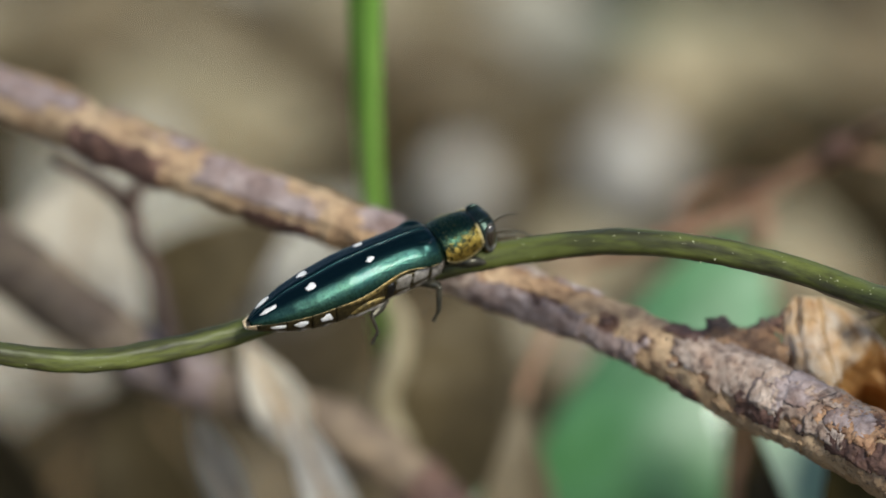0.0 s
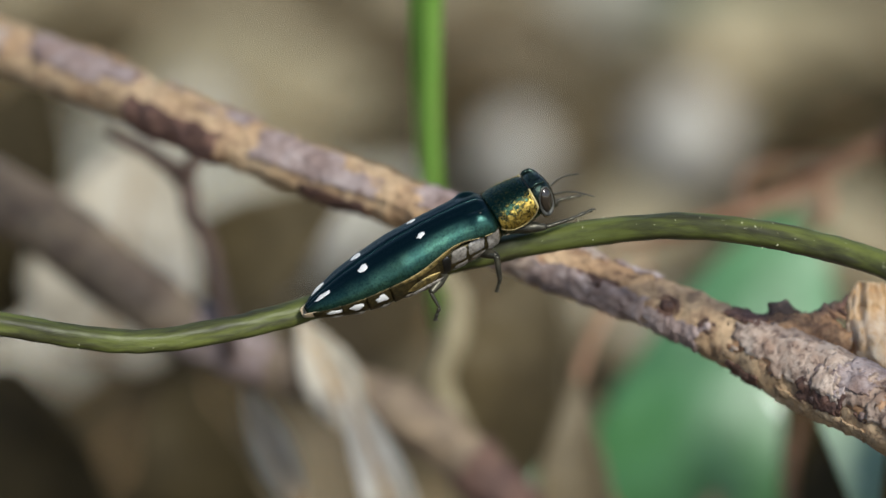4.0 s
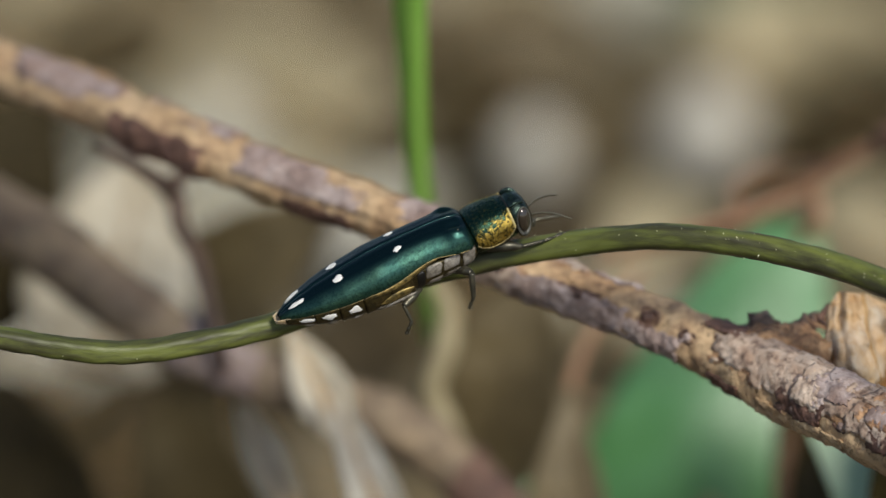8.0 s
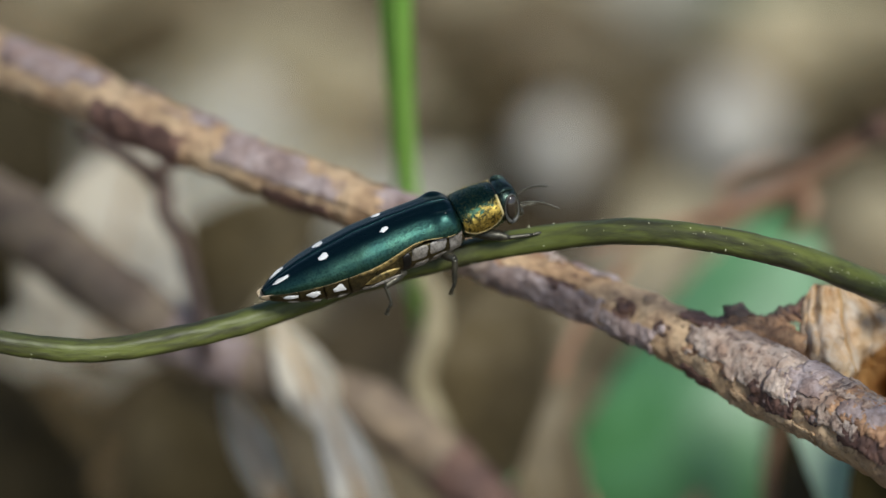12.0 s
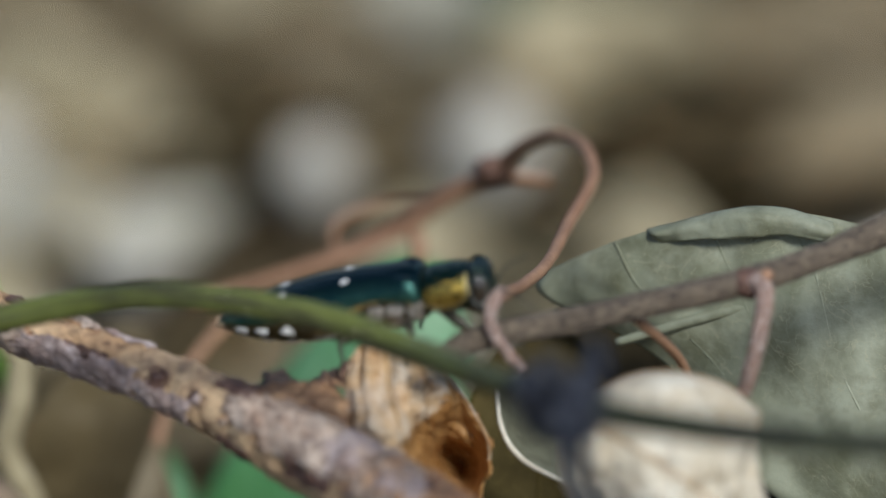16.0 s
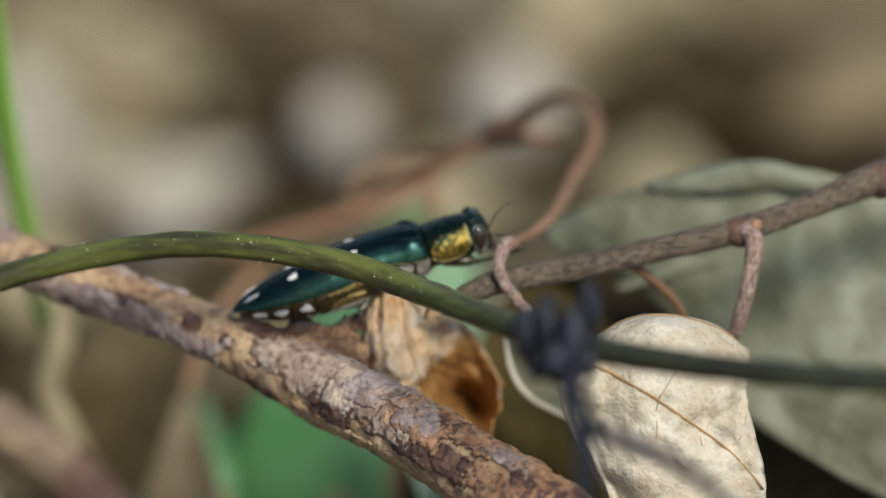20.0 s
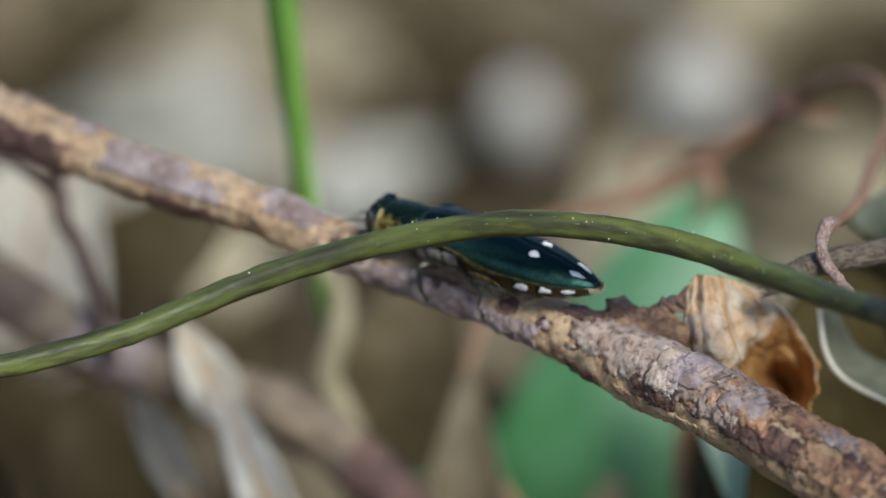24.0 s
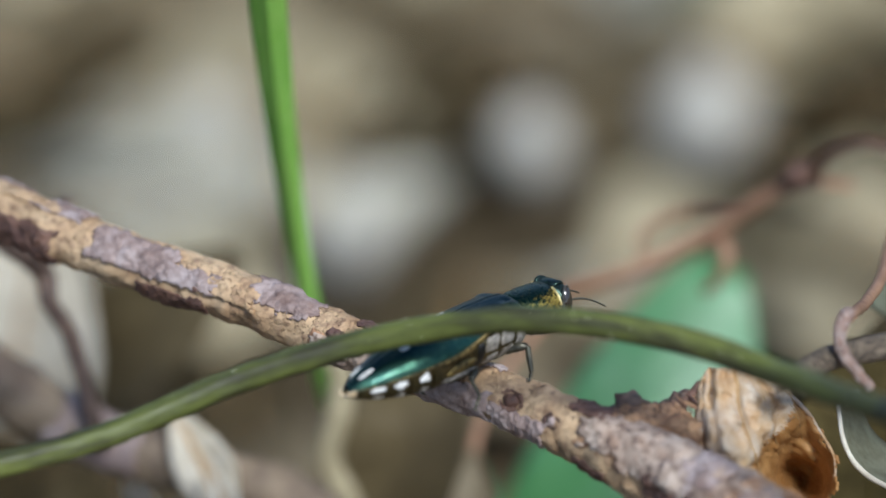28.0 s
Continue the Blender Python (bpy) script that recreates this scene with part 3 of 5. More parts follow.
def build_branch():
    br = thing("branch", BR.p[-1], "tan and grey dead branch with flaking bark and knots", "branch")
    part("wood", tube(BR, 56, 0.16, 0.9), M_BARK, br, "tan bark with cracks")
    flakes = [
        (12.3, 19.8, -45, 100, 1.0, M_BARK_GREY), (20.2, 23, 50, 100, 3.5, M_BARK_DARK),
        (3.2, 8.8, 62, 150, 4.0, M_BARK_LILAC), (0.8, 5.0, 60, 150, 6.0, M_BARK_GREY), (11.6, 13.3, -30, 40, 8.0, M_BARK_DARK),
        (-9.3, -5.0, 5, 95, 9.0, M_BARK_LILAC), (-2.2, 1.0, -20, 75, 10.0, M_BARK_LILAC), (-15, -10.5, 60, 150, 11.0, M_BARK_DARK), (-20, -16, 0, 80, 12.0, M_BARK_LILAC),
        (-7, -3.5, 100, 160, 13.0, M_BARK_DARK), (-26, -21, 30, 110, 14.0, M_BARK_GREY), (2.4, 4.3, -10, 30, 15.0, M_BARK_DARK), (12.4, 14, 115, 165, 16.0, M_BARK_DARK),
        (4.5, 6.4, -35, 15, 17.5, M_BARK_GREY), (22, 27, 60, 150, 18.2, M_BARK), (20.5, 24.5, -50, -5, 20.7, M_BARK_DARK), (15.5, 17.5, 70, 120, 22.9, M_BARK_DARK),
        (23.4, 26.5, 20, 60, 23.1, M_BARK_DARK), (14.5, 18.5, 112, 160, 24.6, M_BARK), (-13, -9.8, -10, 35, 25.3, M_BARK_LILAC), (8.6, 11.4, 80, 150, 26.8, M_BARK_LILAC), (5.5, 7.6, 56, 84, 28.4, M_BARK_DARK), (1.6, 3.4, 48, 90, 29.9, M_BARK_DARK), (6.6, 8.6, -30, 10, 27.2, M_BARK_LILAC),
    ]
    for i, (x0, x1, a0, a1, sd, m) in enumerate(flakes):
        if m is M_BARK_GREY:
            part("flake_rim", patch_on(BR, x0, x1, a0, a1, sd, 0.012 + 0.02 * (i % 3), 0.2), M_BARK_RUST, br, "rust brown edge of a bark flake", thick=0.05)
        part("bark_flake", patch_on(BR, x0, x1, a0, a1, sd, 0.035 + 0.02 * (i % 3)), m, br, thick=0.1)
    # small plates of bark, crowded towards the thick end
    rnd = random.Random(21)
    for k in range(104):
        thick_end = k < 84
        x = rnd.uniform(15.5, 33) if thick_end else rnd.uniform(-32, -3)
        ln, wd = rnd.uniform(0.7, 2.0) * (1 if thick_end else 1.5), rnd.uniform(28, 58)
        a = rnd.uniform(-60, 104 - wd)
        m = rnd.choice((M_BARK_GREY, M_BARK_LILAC) if thick_end and x < 18.6 else (M_BARK_RUST, M_BARK_RUST, M_BARK_DARK, M_BARK_GREY, M_BARK_LILAC) if thick_end else (M_BARK_LILAC, M_BARK))
        part("bark_flake", patch_on(BR, x, x + ln, a, a + wd, k * 1.37, 0.06 + 0.07 * rnd.random(), 0.34, 18, 14), m, br, thick=0.12)
    # knots with raised rims
    for x, u, r in ((9.1, -2.95, 0.46), (10.8, -3.9, 0.3), (17.2, -7.6, 0.3), (19.2, -8.3, 0.36), (21.2, -9.2, 0.42), (-4.5, 2.2, 0.3), (15.2, -6.9, 0.2), (6.3, -2.4, 0.22)):
        s, ang = BR.facing(x, u)
        p, q = BR.point(s, ang, 0.0), BR.point(s, ang, 1.0)
        nrm = (q - p).normalized()
        t = BR.t[int(s * BR.n)]
        b = nrm.cross(t)
        ring = [(*(p + (t * 1.15 * math.cos(k * math.pi / 8) + b * 0.85 * math.sin(k * math.pi / 8)) * r + nrm * -0.02), r * 0.18) for k in range(17)]
        kn = part("knot", tube(Path(ring, 48), 10, 0.13, 2.6, caps=False), M_BARK_DARK, br, "dark raised knot rim")
        part("knot_core", ball(p - nrm * r * 0.3, r * 0.8, 14, 0.25, x), M_BARK_DARK if r > 0.4 else M_BARK_LILAC, kn)
    # the broken stub on top: a dark knob and a ragged saddle of torn bark
    fill = Path([(*at(12.6, -5.0, -0.4), 0.85), (*at(14.2, -4.5, 0.2), 1.15), (*at(15.6, -4.5, 0.4), 1.1), (*at(17.2, -5.0, 0.0), 0.9)], 70)
    stub = part("stub", tube(fill, 36, 0.26, 1.5), M_TORN, br, "brown torn base of a broken side stub")
    part("stub_knob", ball(at(14.15, -3.25, 0.6), 0.56, 28, 0.4, 4.2, (1.25, 0.9, 0.75)), M_KNOB, stub, "dark ragged knob")
    part("stub_knob", ball(at(13.55, -3.7, 0.5), 0.5, 22, 0.5, 8.1, (1.3, 0.9, 0.7)), M_KNOB, stub, "dark ragged knob")
    crest = Path([(*at(14.3, -3.35, 0.7), 0.3), (*at(15.0, -3.55, 0.9), 0.26), (*at(15.7, -3.5, 1.0), 0.3), (*at(16.4, -3.2, 1.1), 0.34), (*at(17.0, -3.1, 1.1), 0.3)], 60)
    part("torn_edge", tube(crest, 18, 0.2, 3.0), M_KNOB, stub, "dark torn edge")
    rnd = random.Random(4)
    for k in range(46):
        f = rnd.random()
        p = crest.point(f, rnd.uniform(0.3, 1.4), -0.05)
        dn = rnd.uniform(0.5, 1.5)
        m = p + at(0.15 + 0.25 * f, -0.45 * dn, -0.45) - at(0, 0, 0)
        q = p + at(0.35 + 0.7 * f, -1.0 * dn, -0.75) - at(0, 0, 0)
        part("bark_fibre", line([(*p, 0.05), (*m, 0.05 + 0.03 * (k % 3)), (*q, 0.02)], 8, segs=5), (M_TORN, M_BARK_DARK, M_TORN, M_BARK)[k % 4], stub)
    return br


# ---- the green twining stem, which sways ----
STEM_PTS = [(-40, -1.5, -8), (-33, -2.4, -7), (-26.0, -3.6, -6.0), (-20.0, -4.44, -5.0), (-14.0, -5.06, -4.3), (-8.0, -3.86, -3.2), (-2.0, -1.66, -2.2), (4.0, -0.1, -2.4), (10.0, 0.54, -4.4), (16.0, -0.36, -6.0),
            (20.0, -1.79, -8.5), (24.0, -3.18, -15.4), (28.0, -4.13, -21.2), (34.0, -4.92, -26.0), (40.0, -5.4, -29.0), (50.0, -6.2, -33.0)]
STEM_PIVOT = at(30, -5, 0)


def build_stem():
    ob = thing("vine_stem", STEM_PIVOT, "smooth green twining stem with brownish streaks", "stem")
    radii = [(-40, 0.52), (-14, 0.56), (-2, 0.61), (10, 0.60), (20, 0.62), (28, 0.52), (50, 0.47)]
    rad = lambda x: lerp([r[0] for r in radii], [r[1] for r in radii], x)
    near = [p for p in STEM_PTS if p[0] <= 28]
    far = [p for p in STEM_PTS if p[0] >= 24]
    path = Path([(*at(p[0], p[1] - 0.02, p[2]), rad(p[0]) * 0.95) for p in near], 300)
    part("stalk", tube(path, 40, 0.05, 0.9, (5, 0.022)), M_STEM, ob, "green ribbed stalk")
    dark = Path([(*at(*p), rad(p[0]) * 1.01) for p in far], 100)
    part("dark_stalk", tube(dark, 20, 0.03, 1.2, (6, 0.03)), M_STEM_DARK, ob, "dark green older stalk")
    # the bud cluster at the node
    for (x, u, d), r, st in (((24.5, -3.2, -25), 0.72, (0.75, 1, 1.8)), ((25.35, -2.8, -26), 0.7, (0.7, 1, 2.0)), ((27.0, -2.2, -26.5), 0.62, (0.75, 1, 1.9)), ((26.3, -3.5, -26.5), 0.8, (0.75, 1, 2.1)), ((25.6, -4.2, -27), 0.68, (1, 1, 1.3)), ((24.9, -4.4, -26), 0.45, (1, 1, 1.1)), ((26.9, -4.3, -26.5), 0.4, (0.8, 1, 1.6))):
        part("bud", ball(at(x, u, d), r, 18, 0.25, x + u, st), M_BUD, ob, "blue-black bud scale")
    part("tendril", line([(*at(26.2, -3.6, -26.6), 0.5), (*at(26.2, -5.2, -29), 0.36), (*at(26.5, -6.4, -32), 0.36), (*at(26.5, -8.5, -36), 0.34), (*at(26.0, -12, -40), 0.3)], 40, segs=12, rough=0.06), M_BUD, ob, "dark hanging tendril")
    part("tendril", line([(*at(26.5, -6.3, -32), 0.34), (*at(28.0, -6.9, -34), 0.3), (*at(30.5, -8.2, -35), 0.28), (*at(34, -11, -36), 0.24)], 40, segs=12, rough=0.05), M_BUD, ob, "dark hanging tendril")
    # pale specks and short hairs
    rnd = random.Random(9)
    bm = bmesh.new()
    for k in range(92):
        s, a = (rnd.uniform(0.1, 0.96), rnd.uniform(-0.6, 2.6)) if k < 50 else (rnd.uniform(0.62, 0.97), rnd.gauss(1.0, 0.2))
        p = path.point(s, a, 0.02)
        q = path.point(s, a, 0.10 + 0.1 * rnd.random())
        r = rnd.uniform(0.01, 0.026) * (1 if k % 9 else 1.7)
        t = path.t[int(s * path.n)]
        b = (q - p).cross(t).normalized()
        vs = [bm.verts.new(p + (t * math.cos(i * 2.094) * 1.5 + b * math.sin(i * 2.094)) * r) for i in range(3)]
        top = bm.verts.new(p.lerp(q, 0.5 if k % 3 else 1.0))
        for i in range(3):
            bm.faces.new((vs[i], vs[(i + 1) % 3], top))
    tagged(part("stem_hairs", bm, M_SPECK, ob, "tiny pale specks and hairs"), kind="stuff")
    return ob


# ---- plants round it ----
def build_blade():
    ys = [(-30, -1.0, 1), (-24, -1.3, 6), (-18, -1.55, 12.7), (-12, -1.61, 19.8), (-6, -1.42, 26.5), (0, -0.97, 32.7), (3, -0.6, 35.6), (5, -0.2, 37.6)]
    c = catmull([(x, -y, d) for y, x, d in ys], 60)

    def fn(u, v):
        q = c[min(int(v * 60), 60)]
        w = 1.9 * (0.55 + 0.45 * math.sin(math.pi * min(v * 1.2 + 0.25, 1) ** 0.9))
        s = u - 0.5
        return at(q[0] + s * w, q[1], q[2] + 1.3 * abs(s) - 0.3)
    ob = thing("grass_blade", c and at(*c[60]), "single upright bright green grass blade", "grass")
    part("blade", sheet(fn, 8, 60), M_BLADE, ob, thick=0.12)
    mid = Path([(*at(q[0], q[1], q[2] - 0.32), 0.1) for q in c[::3]], 60)
    part("midrib", tube(mid, 6), M_BLADE, ob)


def build_twig():
    tw = thing("twig", at(40.1, 2.6, 2), "grey-brown woody twig with fine lengthwise bark lines", "twig")
    path = Path([(*at(20.6, -2.6, -0.8), 0.32), (*at(21.6, -2.0, -0.9), 0.5), (*at(23, -1.5, -0.6), 0.52), (*at(26.1, -1.0, 0), 0.56), (*at(29.7, -0.3, 0), 0.56), (*at(33.9, 0.6, 0), 0.58), (*at(37.1, 1.6, 1), 0.56), (*at(39.4, 2.5, 1.5), 0.72),
                 (*at(40.4, 2.7, 2), 0.85), (*at(42, 2.9, 2.5), 0.6), (*at(50, 5.0, 5), 0.6)], 200)
    part("shoot", tube(path, 28, 0.05, 1.6, (11, 0.022)), M_TWIG, tw)
    part("node_swelling", ball(at(33.7, 0.45, -0.2), 0.66, 16, 0.2, 3, (1.1, 1, 1)), M_BARK_DARK, tw, "dark swollen joint")
    part("side_shoot", line([(*at(33.9, 0.6, -0.5), 0.42), (*at(34.3, 0.1, -1.0), 0.4), (*at(34.15, -1.2, -1.1), 0.36), (*at(33.85, -2.5, -1), 0.34), (*at(33.4, -4.1, -0.2), 0.32)], 50, segs=16, rough=0.06, scale=2), M_WRAP, tw, "silvery red side shoot")
    part("side_shoot", line([(*at(29.0, -0.9, 0.6), 0.24), (*at(30.3, -2.0, 2.6), 0.22), (*at(31.2, -3.1, 4.6), 0.2), (*at(32, -5, 6), 0.18)], 40, segs=12, rough=0.03), M_TENDRIL, tw, "thin rust-red side shoot")
    part("bud", ball(at(34.4, 0.75, -0.8), 0.28, 12, 0.2, 1), M_TENDRIL, tw, "orange bud scar")
    part("node_swelling", ball(at(40.2, 2.65, 1.7), 0.86, 18, 0.2, 6, (1.15, 1, 0.95)), M_BARK_DARK, tw, "dark swollen joint")
    part("bud", ball(at(40.9, 2.6, 0.9), 0.3, 12, 0.2, 5), M_TENDRIL, tw)
    rnd = random.Random(2)
    for k in range(7):
        a = rnd.uniform(-1.5, 2.5)
        p = path.point(0.02, a)
        part("splinter", line([(*path.point(0.06, a), 0.1), (*p, 0.08), (*(p + Vector((-rnd.uniform(0.2, 0.7), 0, rnd.uniform(-0.3, 0.2)))), 0.02)], 6, segs=5), M_TWIG, tw)
    return tw


def build_tendril():
    ob = thing("tendril", at(23.4, -1.0, 0), "rust-brown dry tendril looping above a twig", "tendril")
    part("loop", line([(*at(8, -0.5, 44), 0.3), (*at(14.6, 1.3, 42), 0.42), (*at(18.5, 2.9, 42), 0.46), (*at(21.4, 4.7, 40), 0.48), (*at(23.6, 5.9, 38), 0.5), (*at(25.0, 7.0, 35), 0.36), (*at(26.4, 7.35, 31), 0.32), (*at(27.6, 6.7, 27), 0.32),
                       (*at(27.9, 5.1, 23), 0.31), (*at(26.6, 3.0, 18), 0.3), (*at(25.6, 1.4, 11), 0.26), (*at(24.4, 0.5, 4), 0.25), (*at(23.5, 0.15, -0.6), 0.26)], 160, segs=16, rough=0.05, scale=1.5), M_TENDRIL, ob)
    part("coil", line([(*at(23.6, 0.2, 0.2), 0.28), (*at(23.3, 0.15, -1.0), 0.32), (*at(23.0, -0.6, -1.5), 0.27), (*at(23.15, -1.4, -1.5), 0.26), (*at(23.65, -2.1, -1.4), 0.25), (*at(24.25, -2.9, -1.2), 0.2)], 60, segs=14, rough=0.07, scale=2.4), M_WRAP, ob, "silvery coil gripping the twig")
    part("knuckle", ball(at(23.5, 5.9, 38), 0.8, 14, 0.25, 2, (1.3, 1, 1)), M_BARK_DARK, ob, "dark joint of the tendril")
    part("side_shoot", line([(*at(23.4, 5.7, 38), 0.3), (*at(24.6, 5.5, 39), 0.26), (*at(26.2, 5.3, 40), 0.2)], 20, segs=10), M_TENDRIL, ob)
    part("side_shoot", line([(*at(19.3, 3.0, 42), 0.34), (*at(19.7, 2.2, 41), 0.4), (*at(19.5, 1.2, 41), 0.3), (*at(18.6, 0.2, 42), 0.26)], 20, segs=10), M_TENDRIL, ob, "orange side shoot")
    part("side_shoot", line([(*at(15.5, 1.6, 43), 0.16), (*at(15.6, 3.4, 44), 0.2), (*at(18.0, 4.3, 46), 0.2), (*at(20.6, 4.4, 42), 0.2)], 40, segs=10), M_TENDRIL, ob)


def build_dry_leaf():
    net = [[(17.2, -2.3, 1.0), (17.6, -1.9, 0.6), (18.6, -2.0, 0.6), (20.0, -2.5, 2.6), (21.2, -3.1, 4.0)],
           [(16.9, -3.8, 0.6), (17.5, -3.7, -0.6), (18.7, -3.6, 0.0), (20.8, -4.0, 2.6), (22.4, -4.7, 4.2)],
           [(16.8, -5.4, 0.0), (17.7, -5.5, -1.2), (19.2, -5.3, 0.0), (21.2, -5.8, 5.2), (23.15, -6.1, 3.0)],
           [(17.4, -6.6, -0.8), (18.4, -6.9, -1.2), (19.8, -6.9, 1.6), (21.6, -7.2, 8.4), (23.0, -7.4, 2.0)],
           [(18.6, -7.6, -1.4), (19.6, -8.2, -1.0), (20.6, -8.7, 0.6), (21.7, -8.9, 2.4), (22.4, -8.7, 1.6)]]
    soft = net_fn(net, 0.6, 0.8, 3)

    def fn(u, v):
        # pleats that run down from the stalk, and a crumpled skin
        q = soft(u, v)
        crumple = 0.2 * noise.noise(q * 1.7) + 0.11 * noise.noise(q * 4.1)
        return q + Vector((0, -0.9, 0.3)) * ((0.24 * math.sin(u * 19 + v * 1.6 + 1.5 * noise.noise(q * 0.5)) + 0.16 * math.sin(u * 43 - v * 3.0)) * (0.25 + 0.75 * (1 - v)) + crumple)
    seam = lambda v: 0.46 + 0.09 * noise.noise(Vector((v * 5, 3, 7))) + max(0.0, 0.62 - v) * 0.85
    ob = thing("dry_leaf", at(17, -3.8, 1), "crumpled amber dry leaf hanging from the branch", "leaf")
    part("leaf_blade", sheet(fn, 60, 56, lambda u, v: seam(v) < u < 0.965 + 0.035 * noise.noise(Vector((v * 9, 1, 2)))), M_DRY, ob, "translucent amber side", thick=0.09)
    part("curled_side", sheet(fn, 60, 56, lambda u, v: u <= min(seam(v) + 0.02, 0.965)), M_TANFOLD, ob, "pale tan curled side", thick=0.09)
    part("midrib", rib(fn, 0.13, 0.5), M_RIB, ob)
    for u in (0.24, 0.66, 0.82):
        part("vein", rib(fn, 0.06, u), M_RIB, ob)
    part("rim", along(fn, [(0.6, 0.03), (0.8, 0.05), (0.94, 0.12), (0.955, 0.3), (0.96, 0.5), (0.955, 0.7)], 0.13, 60, 0.03), M_TANFOLD, ob, "pale ragged rim")
    part("leaf_stalk", line([(*at(17.2, -2.5, 0.9), 0.18), (*at(16.6, -3.2, 0.9), 0.22), (*at(15.8, -3.6, 0.7), 0.28)], 16, segs=10), M_BARK_DARK, ob)


def build_cream_leaf():
    net = [[(27.2, -3.9, -3.6), (28.5, -3.2, -4.4), (30.3, -3.0, -4.8), (32.3, -3.5, -4.4), (33.6, -4.5, -3.2)],
           [(26.8, -4.4, -6.2), (28.2, -3.5, -7.0), (30.3, -3.3, -7.2), (32.4, -3.9, -6.4), (33.75, -4.8, -5.2)],
           [(26.0, -5.4, -7.2), (28.0, -5.2, -8.4), (30.4, -5.2, -8.4), (32.4, -5.5, -7.4), (33.5, -6.0, -6.2)],
           [(26.2, -7.5, -7.2), (28.2, -7.5, -8.4), (30.4, -7.6, -8.4), (32.5, -7.8, -7.5), (33.8, -8.0, -6.4)],
           [(27.2, -10, -7), (28.8, -10, -8), (30.6, -10.2, -8), (32.6, -10.2, -7.4), (34.2, -10.2, -6.4)],
           [(28.6, -14, -6), (29.8, -14, -7), (31.4, -14, -7), (33.0, -14, -6.8), (34.2, -14, -6)]]
    fn = net_fn(net, 0.6, 0.7, 7)
    ob = thing("dead_leaf", at(30, -14, -7), "bleached cream dead leaf with a rolled upper edge", "leaf")
    part("leaf_blade", sheet(fn, 44, 54), M_CREAM, ob, thick=0.08)
    part("midrib", along(fn, [(0.04, 0.34), (0.22, 0.42), (0.5, 0.56), (0.75, 0.68), (0.98, 0.82)], 0.09), M_RIB, ob, "brown midrib")
    for uvs in (((0.42, 0.52), (0.5, 0.42), (0.6, 0.32)), ((0.6, 0.6), (0.7, 0.5), (0.82, 0.4)), ((0.42, 0.52), (0.4, 0.62), (0.36, 0.74)), ((0.62, 0.62), (0.62, 0.72), (0.56, 0.86)), ((0.3, 0.46), (0.34, 0.38), (0.4, 0.28)), ((0.78, 0.7), (0.88, 0.62), (0.96, 0.54))):
        part("vein", along(fn, uvs, 0.03, 16, 0.02), M_RIB, ob)
    part("rim", along(fn, [(0.1, 0.12), (0.3, 0.1), (0.55, 0.1), (0.8, 0.12), (0.93, 0.15), (0.99, 0.2), (0.995, 0.3)], 0.1, 60, 0.02), M_RIB, ob, "brown crisp upper rim")
    edge = net_fn([[(25.45, -5.2, -6.0), (25.9, -4.9, -6.8)], [(25.7, -7.2, -6.2), (26.3, -7.0, -7.0)], [(26.6, -9.2, -6.4), (27.3, -9.2, -7.0)], [(27.8, -11.6, -6.4), (28.6, -11.6, -7.0)]], 0.12, 1.2, 2)
    part("folded_edge", sheet(edge, 8, 30), M_CREAM, ob, "pale folded edge", thick=0.1)


